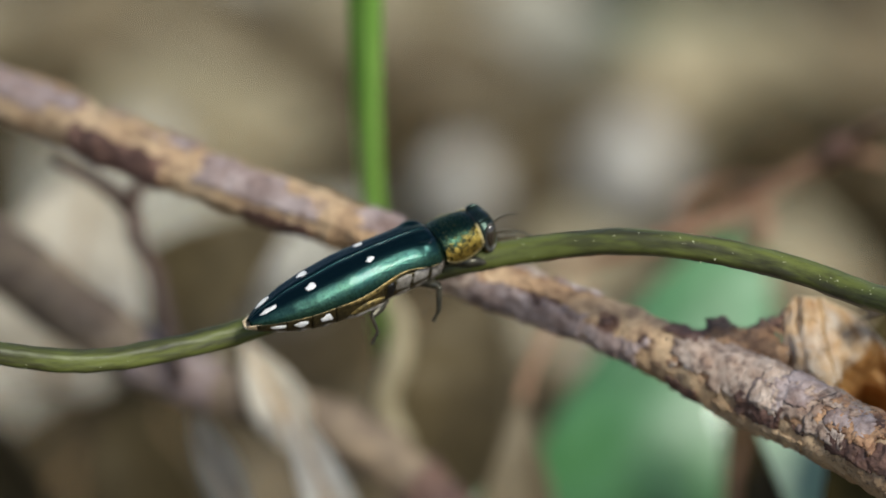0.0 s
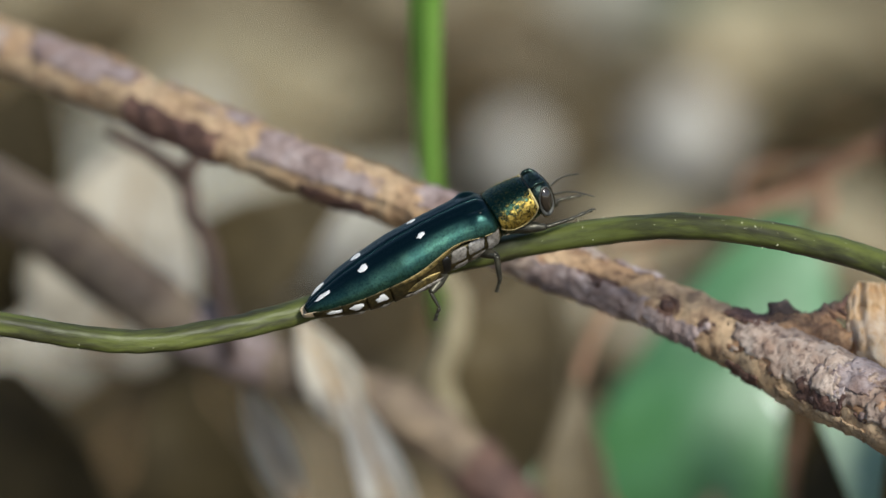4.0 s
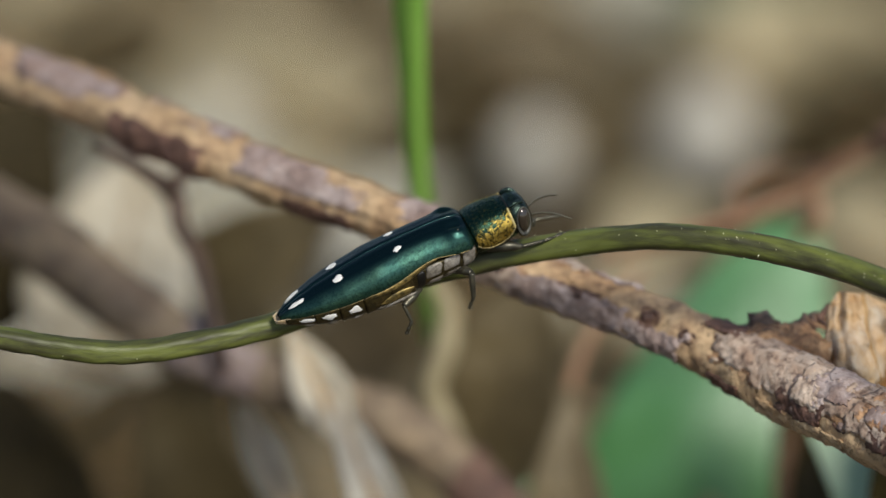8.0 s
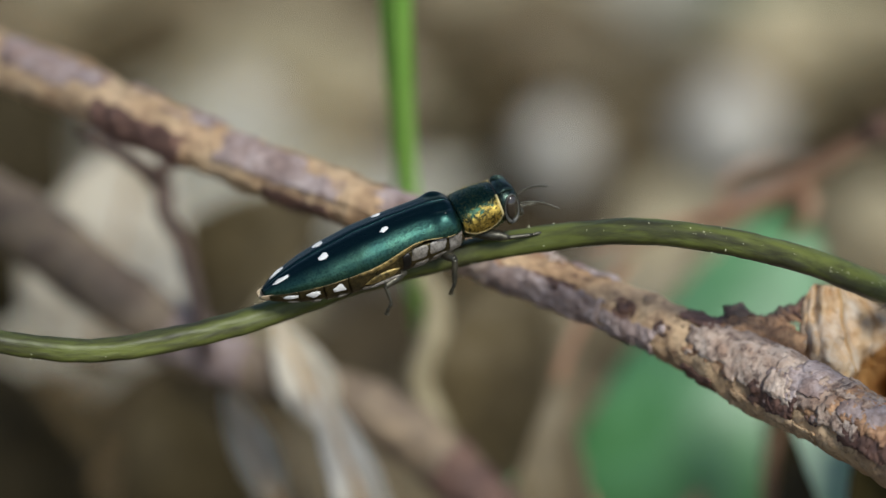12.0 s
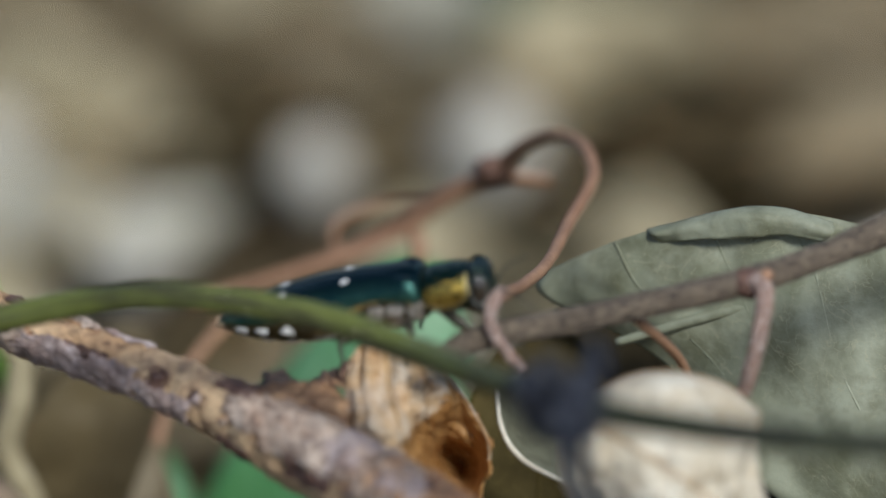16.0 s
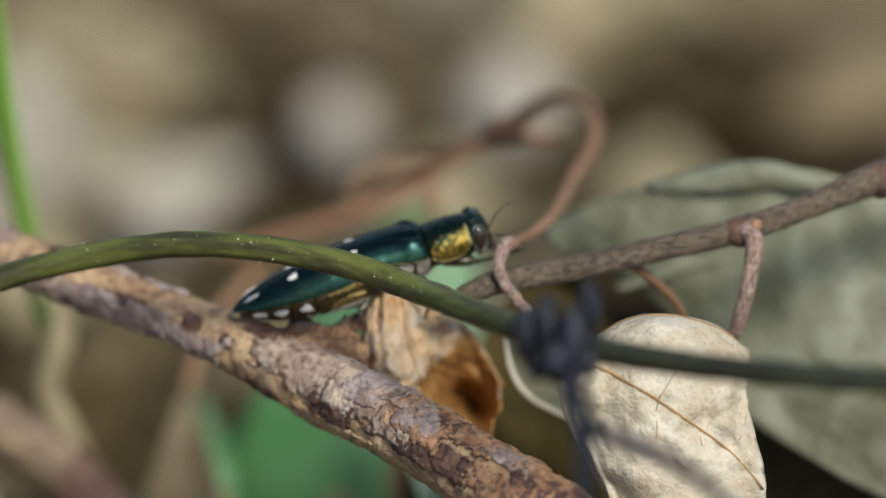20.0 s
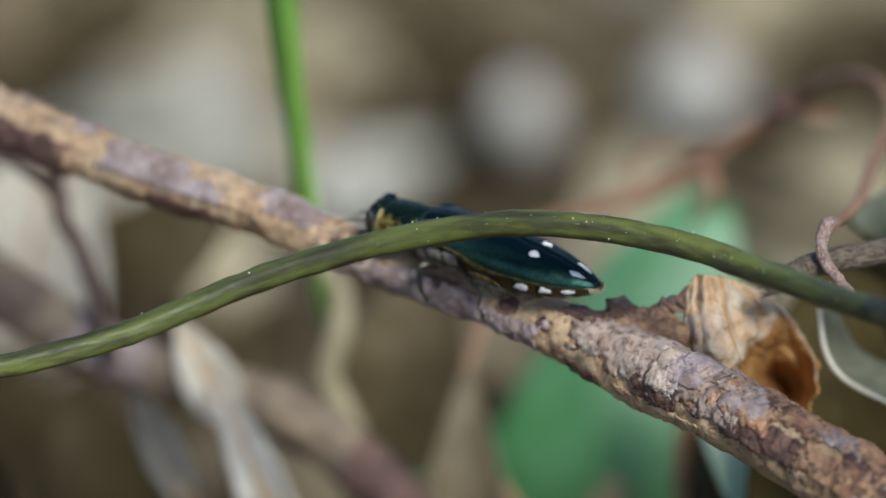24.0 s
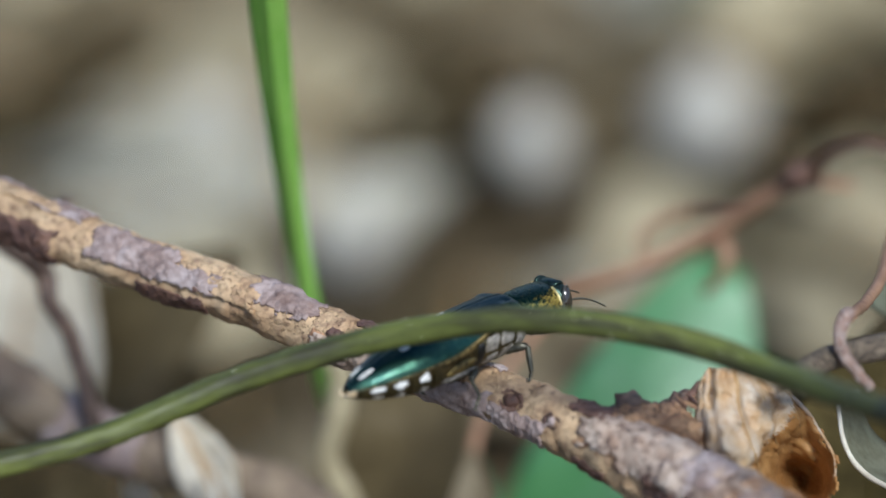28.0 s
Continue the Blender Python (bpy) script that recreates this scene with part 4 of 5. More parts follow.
def build_grey_leaf():
    net = [[(25.4, 0.9, 16.6), (28.6, 2.3, 14), (33.5, 3.5, 11.5), (37.6, 3.2, 10.8), (43, 1.6, 10)],
           [(25.6, -0.2, 16.4), (29.6, 0.3, 13.6), (34.5, 1.2, 11.5), (39, 0.8, 10.5), (45, -0.5, 9)],
           [(30.6, -3.0, 14.5), (33, -3.3, 12.5), (36, -3.0, 11), (40, -3.5, 9.5), (47, -4.0, 8)],
           [(33.4, -7.2, 12), (36, -7.9, 11), (39, -8.6, 9.5), (42, -9.0, 8.5), (48, -9.0, 7)],
           [(35.1, -8.8, 11.5), (37.4, -10.3, 10.5), (40.1, -11.9, 9.5), (44, -13.5, 8.5), (49, -14, 8)]]
    fn = net_fn(net, 0.5, 0.25, 5)
    ob = thing("dead_leaf", at(40, -12, 8), "large grey-green dead leaf leaning behind a twig", "leaf")
    part("leaf_blade", sheet(fn, 50, 44), M_GREYLEAF, ob, thick=0.14)
    part("midrib", line([(*at(28.6, -2.2, 14.0), 0.2), (*at(33, -1.0, 12.4), 0.26), (*at(38, 0.0, 11.0), 0.3), (*at(46, 0.6, 9.2), 0.3)], 40, segs=8), M_GREYLEAF, ob)
    for u in (0.25, 0.45, 0.65, 0.85):
        part("vein", rib(fn, 0.12, u), M_GREYLEAF, ob)
    lip = net_fn([[(30.0, 2.75, 13.0), (32.0, 3.2, 12.1), (33.8, 3.6, 11.3), (35.8, 3.6, 10.9), (38.0, 2.9, 10.4)], [(30.2, 2.5, 12.5), (32.2, 2.9, 11.5), (34.0, 3.2, 10.7), (36.0, 3.1, 10.3), (38.0, 2.5, 9.9)],
                  [(30.6, 2.2, 12.7), (32.4, 2.3, 11.6), (34.0, 2.3, 10.9), (35.8, 2.4, 10.5), (37.6, 2.1, 10.2)]], 0.2, 0.9, 4)
    part("curled_lip", sheet(lip, 40, 12), M_GREYLEAF, ob, "grey-green curled upper lip", thick=0.1)
    # a thinner leaf edge-on beside it
    e = net_fn([[(23.2, -3.6, 6), (24.2, -3.4, 9)], [(23.45, -5.6, 5.6), (24.8, -5.2, 9)], [(24.3, -6.9, 5.4), (26, -6.2, 9)], [(26.2, -8.0, 5.2), (28, -7, 9)], [(29, -9.6, 5), (31, -8.4, 9)]], 0.15, 0.8, 1)
    ob = thing("dead_leaf", at(29, -9.6, 5), "thin pale curled dead leaf seen edge-on", "leaf")
    part("leaf_blade", sheet(e, 14, 40), M_DIMLEAF, ob, thick=0.16)
    part("rim", line([(*at(23.2, -3.6, 5.9), 0.1), (*at(23.45, -5.6, 5.5), 0.12), (*at(24.3, -6.9, 5.3), 0.12), (*at(26.2, -8.0, 5.1), 0.1), (*at(29, -9.6, 4.9), 0.08)], 50, segs=8, rough=0.03), M_PALE, ob, "bleached rim")


def leaf_thing(base, tip, width, face, material, label, rib_r=0.35, **kw):
    fn = blade_fn(base, tip, width, face, **kw)
    ob = thing("leaf", base, label, "leaf")
    part("leaf_blade", sheet(fn, 20, 30), material, ob, thick=0.2)
    part("midrib", rib(fn, rib_r), M_RIB if material is M_PALE else material, ob)
    return ob


def build_far_plants():
    toward = at(0, 0.3, -1) - at(0, 0, 0)
    leaf_thing(at(9.5, -27, 67), at(20.0, 1.2, 61), 12.8, toward, M_GREEN, "broad fresh green leaf behind the branch", bend=0.24, cup=-0.2, point=0.55, ruffle=0.3)
    leaf_thing(at(4, -21, 56), at(5, -8, 60), 7, toward, M_GREEN, "small fresh green leaf behind the branch", bend=0.1, cup=-0.3, point=0.7, ruffle=0.3)
    leaf_thing(at(26, -20.5, 20), at(17.5, -7.5, 23), 4.4, toward, M_MINT, "pale green leaf below the branch", bend=0.15, cup=0.2, ruffle=0.2)
    leaf_thing(at(-1.2, -18, 24), at(-5.7, -6.6, 26), 2.5, toward, M_PALE, "narrow bleached dead leaf standing on end", bend=0.08, cup=0.5, ruffle=0.25)
    leaf_thing(at(-5.0, -9.6, 29), at(-7.7, -4.0, 29), 2.7, toward, M_PALE, "short bleached dead leaf standing on end", bend=0.1, cup=0.5, ruffle=0.25)
    leaf_thing(at(-7.6, -14, 35), at(-10.5, -7.4, 34), 1.8, toward, M_PALE, "thin curled bleached leaf", bend=-0.15, cup=0.5, ruffle=0.2)
    # dark leaf added to fill a shaded hollow at the far left
    leaf_thing(at(-27, -5, 68), at(-23.5, 9, 66), 8, toward, LITTER[3], "dark leaf filling the shaded hollow behind the branch", bend=0.1, cup=0.3, point=0.6, ruffle=0.4)
    leaf_thing(at(-19.5, -7, 64), at(-16.6, 5.2, 58), 9.5, toward, M_PALE, "broad bleached dead leaf leaning on a twig", bend=0.1, cup=0.3, point=0.6, ruffle=0.4)
    leaf_thing(at(-16, -6, 66), at(-6, 2.5, 56), 7, toward, M_UMBER, "olive umber dead leaf leaning behind the branch", bend=0.1, cup=0.3, point=0.7, ruffle=0.4)
    leaf_thing(at(6, -22, 40), at(6.6, -7.2, 38), 4.6, toward, LITTER[0], "pointed tan dead leaf standing on end", bend=0.1, cup=0.7, ruffle=0.3)
    leaf_thing(at(23, -24, 44), at(18.6, -5, 46), 7, toward, M_OLIVE, "olive brown dead leaf below the branch", bend=0.1, cup=0.5, ruffle=0.3)
    # added dark sheet that gives the hollow under the twig its shade
    leaf_thing(at(28, -18, 18), at(28, -0.5, 27), 12, toward, LITTER[3], "dark leaf filling the shaded hollow behind the dry leaf", bend=0.1, cup=0.3, point=0.7, ruffle=0.4)
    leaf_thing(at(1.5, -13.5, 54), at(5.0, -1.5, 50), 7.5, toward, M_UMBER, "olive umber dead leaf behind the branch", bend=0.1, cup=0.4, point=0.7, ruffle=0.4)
    # near-black leaf put in for the shade between twig and pale green leaf
    leaf_thing(at(23, -19, 34), at(19.5, -9.5, 36), 7.5, toward, LITTER[3], "dark leaf filling the shaded hollow below the branch", bend=0.1, cup=0.4, point=0.7, ruffle=0.4)
    leaf_thing(at(-22, -20, 50), at(-24, -7, 48), 9, toward, LITTER[3], "near-black leaf below the bough", bend=0.1, cup=0.4, point=0.7, ruffle=0.4)
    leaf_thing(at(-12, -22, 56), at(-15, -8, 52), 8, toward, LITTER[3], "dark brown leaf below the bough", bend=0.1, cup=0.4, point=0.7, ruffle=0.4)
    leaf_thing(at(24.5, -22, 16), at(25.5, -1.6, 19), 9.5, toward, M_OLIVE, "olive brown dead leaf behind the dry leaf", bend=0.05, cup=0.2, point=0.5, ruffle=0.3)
    # dark backing sheet for the shadowed wedge beside the cream leaf
    leaf_thing(at(37, -26, 15), at(36, -3, 20), 15, toward, LITTER[3], "dark leaf standing for the shadow behind a grey leaf", bend=0.05, cup=0.2, point=0.5, ruffle=0.3)
    leaf_thing(at(12.0, -20, 46), at(14.4, -13.4, 45), 3.0, toward, LITTER[0], "dull brown dead leaf below a green leaf", bend=0.1, cup=0.4, point=0.7, ruffle=0.2)
    st = thing("dry_stalk", at(2.5, -20, 44), "pale tan dry stalk bending under the branch", "stalk")
    part("stalk", line([(*at(-0.8, -1.4, 34.4), 0.5), (*at(0.2, -3.0, 35.6), 0.62), (*at(0.1, -5.0, 36), 0.66), (*at(-0.6, -7.2, 37), 0.64), (*at(0.2, -9.4, 38), 0.64), (*at(1.4, -12.8, 40), 0.66), (*at(2.5, -20, 44), 0.7)], 80, segs=16, rough=0.1), LITTER[1], st)
    b2 = thing("branch", at(6, -17, 30), "brown dead bough running below the main branch", "branch")
    part("wood", line([(*at(-60, 16, 42), 1.7), (*at(-36, 7.5, 36), 1.7), (*at(-22.3, 1.6, 31), 1.75), (*at(-16.5, -2.4, 30), 1.6), (*at(-12.0, -5.4, 30), 1.5), (*at(-7.5, -7.0, 30), 1.4), (*at(-2.6, -8.8, 30), 1.45), (*at(2.0, -12.4, 30), 1.5), (*at(8, -20, 30), 1.5)], 160, segs=26, rough=0.2, scale=0.6), M_BOUGH, b2)
    p2 = Path([(*at(-60, 16, 42), 1.7), (*at(-36, 7.5, 36), 1.7), (*at(-22.3, 1.6, 31), 1.75), (*at(-16.5, -2.4, 30), 1.6), (*at(-12.0, -5.4, 30), 1.5), (*at(-7.5, -7.0, 30), 1.4), (*at(-2.6, -8.8, 30), 1.45), (*at(2.0, -12.4, 30), 1.5), (*at(8, -20, 30), 1.5)], 160)
    for x0, x1, m in ((-21, -15, M_BOUGH), (-13.5, -9, M_BARK_LILAC), (-4.5, 0, M_BOUGH), (-8.5, -5, M_BOUGH), (0.5, 4, M_BARK_DARK)):
        part("bark_flake", patch_on(p2, x0, x1, -10, 130, x0, 0.1, nu=30, nv=18), m, b2, thick=0.1)
    tw = thing("twig", at(-11, -6, 28), "dark brown forked twig behind the branch", "twig")
    part("shoot", line([(*at(-16.8, 5.0, 22), 0.3), (*at(-14.6, 3.8, 24), 0.42), (*at(-13.3, 2.6, 26), 0.5), (*at(-13.0, 1.2, 26), 0.45), (*at(-12.0, -1.0, 27), 0.45), (*at(-11, -6, 28), 0.45)], 50, segs=12, rough=0.08), M_KNOB, tw)
    part("side_shoot", line([(*at(-13.3, 3.0, 26), 0.4), (*at(-12.4, 4.6, 25), 0.35), (*at(-11.8, 6.0, 24), 0.3)], 20, segs=10), M_BARK_DARK, tw)
    tw = thing("twig", at(17.8, -18, 38), "thin red-brown twig hanging under the branch", "twig")
    part("shoot", line([(*at(18.0, -7.4, 33), 0.3), (*at(17.9, -9.5, 35), 0.34), (*at(17.4, -12.5, 36), 0.36), (*at(17.8, -18, 38), 0.36)], 40, segs=10, rough=0.05), M_TENDRIL, tw)
    tw = thing("twig", at(12, -16, 40), "thin brown twig in front of a green leaf", "twig")
    part("shoot", line([(*at(10.4, -1.0, 42), 0.25), (*at(8.0, -4.0, 40), 0.28), (*at(6.6, -8.0, 39), 0.3), (*at(8, -13, 39), 0.3), (*at(12, -18, 40), 0.3)], 50, segs=10), M_TENDRIL, tw)


# ---- the beetle, built along x with its head at +x, then keyed ----
M_ELYTRON = surface("teal_metallic_shell", ((0.030, 0.090, 0.072, 1), (0.056, 0.130, 0.084, 1), (0.005, 0.022, 0.022, 1)), 0.8, 9.0, (0.22, 0.38), metal=0.9, bump=1.0, depth=0.018, mix_fine=0.7, coat=0.1, flecks=(0.45, 0.64))
def painted_sheen(m, back, place, soft):
    """Lets a wing case turn from its blue-black back to its green side, with the side's sky sheen painted in."""
    t = m.node_tree
    p = t.nodes["Principled BSDF"]
    uv = t.nodes.new("ShaderNodeTexCoord")
    sep = t.nodes.new("ShaderNodeSeparateXYZ")
    t.links.new(uv.outputs["UV"], sep.inputs["Vector"])
    r = t.nodes.new("ShaderNodeValToRGB")
    r.color_ramp.elements[0].position, r.color_ramp.elements[1].position = place - soft, place + soft
    t.links.new(sep.outputs["Y"], r.inputs["Fac"])
    mx = t.nodes.new("ShaderNodeMixRGB")
    mx.inputs["Color1"].default_value = back
    src = p.inputs["Base Color"].links[0].from_socket
    t.links.new(r.outputs["Color"], mx.inputs["Fac"])
    t.links.new(src, mx.inputs["Color2"])
    t.links.new(mx.outputs["Color"], p.inputs["Base Color"])


# colour mix imitates reflections: darker back, brighter green side
painted_sheen(M_ELYTRON, (0.006, 0.025, 0.028, 1), 0.55, 0.24)
M_SPOT = surface("white_hair_spot", (srgb(244, 242, 238), srgb(222, 220, 216), srgb(196, 194, 188)), 3, 18, (0.7, 0.95), bump=0.8, depth=0.04)
M_GOLD = surface("gold_metallic_flank", (srgb(214, 186, 92), srgb(156, 128, 56), srgb(34, 36, 20)), 1.6, 8.0, (0.22, 0.42), metal=0.85, bump=1.0, depth=0.035, mix_fine=0.95, flecks=(0.46, 0.6))
M_COLLAR = surface("pale_gold_collar", (srgb(226, 208, 150), srgb(186, 166, 108)), 2, 8, (0.3, 0.5), metal=0.5, bump=0.4)
M_PRON = surface("dark_green_metallic_shield", ((0.009, 0.034, 0.026, 1), (0.016, 0.042, 0.024, 1), (0.17, 0.14, 0.04, 1)), 1.2, 7.5, (0.2, 0.36), metal=0.9, bump=1.0, depth=0.025, mix_fine=0.6, flecks=(0.54, 0.66))
M_HEAD = surface("black_green_head", ((0.020, 0.042, 0.036, 1), (0.055, 0.085, 0.066, 1), (0.006, 0.010, 0.010, 1)), 1.4, 6.0, (0.16, 0.3), metal=0.85, bump=1.0, depth=0.025, flecks=(0.44, 0.6), mix_fine=0.8)
M_EYE = surface("glossy_dark_eye", ((0.030, 0.022, 0.015, 1), (0.055, 0.042, 0.028, 1), (0.014, 0.011, 0.010, 1)), 0.8, 16.0, (0.12, 0.2), metal=0.1, bump=0.1, depth=0.01, coat=0.5, spec=0.8)
M_RIM = surface("grey_eye_rim", (srgb(120, 118, 110), srgb(70, 70, 66), srgb(36, 36, 36)), 1.5, 6, (0.35, 0.55), metal=0.3, bump=0.3, mix_fine=0.8)
M_BELLY = surface("bronze_belly", (srgb(104, 90, 56), srgb(66, 62, 42), srgb(30, 29, 26)), 1.2, 7.0, (0.25, 0.5), metal=0.7, bump=0.6, depth=0.03, mix_fine=0.7)
M_CHEST = surface("grey_downy_chest", (srgb(186, 180, 172), srgb(134, 126, 114), srgb(70, 62, 54)), 1.4, 5.0, (0.4, 0.7), metal=0.3, bump=0.8, depth=0.03, mix_fine=0.75)
M_LEG = surface("bronze_black_leg", (srgb(96, 92, 78), srgb(62, 60, 52), srgb(34, 34, 31)), 2.0, 10.0, (0.25, 0.45), metal=0.6, bump=0.5, depth=0.02)
M_STRIP = surface("olive_gold_strip", (srgb(176, 152, 92), srgb(112, 98, 62), srgb(46, 42, 30)), 1.2, 5, (0.34, 0.55), metal=0.6, bump=0.8, depth=0.03, mix_fine=0.9)
M_VOID = surface("black_chitin_and_gap", (srgb(22, 21, 20), srgb(32, 30, 28), srgb(14, 13, 13)), 2, 9, (0.3, 0.5), metal=0.2, bump=0.4, depth=0.02)
M_EDGE = surface("gold_shell_edge", (srgb(168, 152, 104), srgb(120, 106, 72), srgb(70, 62, 44)), 1.5, 6, (0.3, 0.5), metal=0.6, bump=0.3, mix_fine=0.8)
M_PALETIP = surface("pale_tail_plate", (srgb(214, 198, 168), srgb(186, 160, 124)), 2, 10, (0.4, 0.6), bump=0.3)

SX = [0.15, 0.3, 0.6, 1.0, 2.0, 3.0, 4.5, 6.0, 7.0, 8.0, 8.6, 8.85]
SW = [0.12, 0.30, 0.54, 0.78, 1.16, 1.38, 1.52, 1.48, 1.46, 1.53, 1.42, 1.12]
SH = [0.16, 0.28, 0.46, 0.62, 0.90, 1.08, 1.28, 1.34, 1.32, 1.27, 1.16, 0.94]


def longer(x):
    """Draws the hind body out towards its tip."""
    return x if x > 1 else 1 + (x - 1) * 1.055


def shell_point(x, a, side, off=0.0):
    """On the wing cases: x along the body, a from the seam (0) to the margin (1)."""
    s = x + 6.0
    w, h = lerp(SX, SW, s) + off, lerp(SX, SH, s) + off
    ang = a * math.pi / 2 * (0.96 - 0.15 * math.exp(-((x - 0.8) / 1.25) ** 2))
    y, z = w * math.sin(ang) ** 0.92, h * math.cos(ang) ** 0.85
    z += 0.13 * math.exp(-((x - 2.25) / 0.36) ** 2 - ((a - 0.52) / 0.15) ** 2) - 0.10 * math.exp(-((x - 2.3) / 0.4) ** 2 - ((a - 0.28) / 0.1) ** 2)
    y += 0.06 * math.exp(-((x - 2.3) / 0.4) ** 2 - ((a - 0.62) / 0.2) ** 2)
    z += 0.012 * math.exp(-((x - 1.0) / 1.6) ** 2) * math.cos(a * 26) * max(0.0, 1 - a * 1.4)
    z += 0.02 * math.cos(a * 16) * (1 - a) - 0.05 * math.exp(-(a / 0.05) ** 2)
    return Vector((longer(x), side * y, z - 0.02))


def belly_point(x, a, side, off=0.0):
    """On the under side of the abdomen: a from the margin (0) to the keel (1)."""
    s = x + 6.0
    w = lerp([-0.15, 0.05, 0.6, 1.2, 2, 3, 4.5, 6.5], [0.1, 0.28, 0.6, 0.92, 1.24, 1.45, 1.54, 1.46], s) + off
    h = lerp([0, 0.3, 1, 2, 3, 4.5, 6.5], [0.06, 0.2, 0.52, 0.86, 1.08, 1.25, 1.3], s) + off
    ang = a * math.pi / 2
    return Vector((longer(x), side * (w - 0.05) * math.cos(ang) ** 0.6, 0.12 - (h + 0.14) * math.sin(ang) ** 1.1))


def spot_on(fn, x, a, lx, la, side, seed):
    """A ragged downy patch on a body surface."""
    def f(u, v):
        ang, r = 2 * math.pi * u, v
        k = 1.1 + 0.4 * noise.noise(Vector((math.cos(ang) * 1.4 + seed, math.sin(ang) * 1.4, seed))) + 0.3 * noise.noise(Vector((math.cos(ang) * 4 + seed, math.sin(ang) * 4, seed)))
        return fn(x + lx * r * k * math.cos(ang), min(max(a + la * r * k * math.sin(ang), 0.0), 1.0), side, 0.055 - 0.035 * v ** 4)
    bm = sheet(f, 22, 5)
    bmesh.ops.remove_doubles(bm, verts=bm.verts, dist=0.0005)
    bmesh.ops.recalc_face_normals(bm, faces=bm.faces)
    return bm


def rings_mesh(rings, close=True):
    bm = bmesh.new()
    g = [[bm.verts.new(p) for p in r] for r in rings]
    for r0, r1 in zip(g, g[1:]):
        n = len(r0)
        for k in range(n):
            bm.faces.new((r0[k], r0[(k + 1) % n], r1[(k + 1) % n], r1[k]))
    if close:
        bm.faces.new(g[0][::-1])
        bm.faces.new(g[-1])
    bmesh.ops.recalc_face_normals(bm, faces=bm.faces)
    return bm


def oval(x, w, top, bot, n=40, flat=0.9, lean=0.0):
    out = []
    for k in range(n):
        a = 2 * math.pi * k / n
        c, s = math.cos(a), math.sin(a)
        h = top if s > 0 else bot
        out.append(Vector((x + lean * s, w * math.copysign(abs(c) ** flat, c), h * math.copysign(abs(s) ** flat, s))))
    return out


LEGS = {
    "front": [(3.3, 0.5, -0.75), (4.75, 0.98, -1.18), (5.75, 0.9, -1.45), (6.95, 0.7, -1.7)],
    "middle": [(1.7, 0.75, -1.0), (2.2, 1.6, -0.9), (1.88, 1.85, -1.95), (1.55, 1.75, -2.45)],
    "hind": [(-0.1, 0.75, -1.1), (-1.05, 1.4, -1.15), (-1.0, 1.65, -1.9), (-1.4, 1.6, -2.4)],
}
LEG_OBS = {}
ANTENNAE = []


def build_leg(bt, which, side):
    hip, knee, ankle, toe = [Vector((p[0], side * p[1], p[2])) for p in LEGS[which]]
    mid = hip.lerp(knee, 0.55) + Vector((0.05, 0.05 * side, 0.05))
    thin = {"front": 0.1, "middle": 0.135, "hind": 0.085}[which]
    leg = part("leg", line([(*hip, 0.18), (*mid, 0.25 if which == "front" else 0.21), (*knee, 0.13)], 14, segs=12, rough=0.02, scale=4), M_LEG, bt, "bronze-black jointed leg", pivot=hip)
    part("shin", line([(*knee, thin), (*knee.lerp(ankle, 0.5), thin * 0.95), (*ankle, thin * 0.75)], 12, segs=10), M_LEG, leg)
    pts = [ankle.lerp(toe, k / 5) for k in range(6)]
    part("foot", line([(*p, 0.09 if k % 2 else 0.06) for k, p in enumerate(pts)], 20, segs=8), M_LEG, leg)
    for s in (-1, 1):
        part("claw", line([(*toe, 0.03), (*(toe + Vector((0.1, 0.05 * s, -0.02))), 0.024), (*(toe + Vector((0.17, 0.07 * s, -0.1))), 0.008)], 6, segs=5), M_LEG, leg)
    LEG_OBS[(which, side)] = (leg, hip)


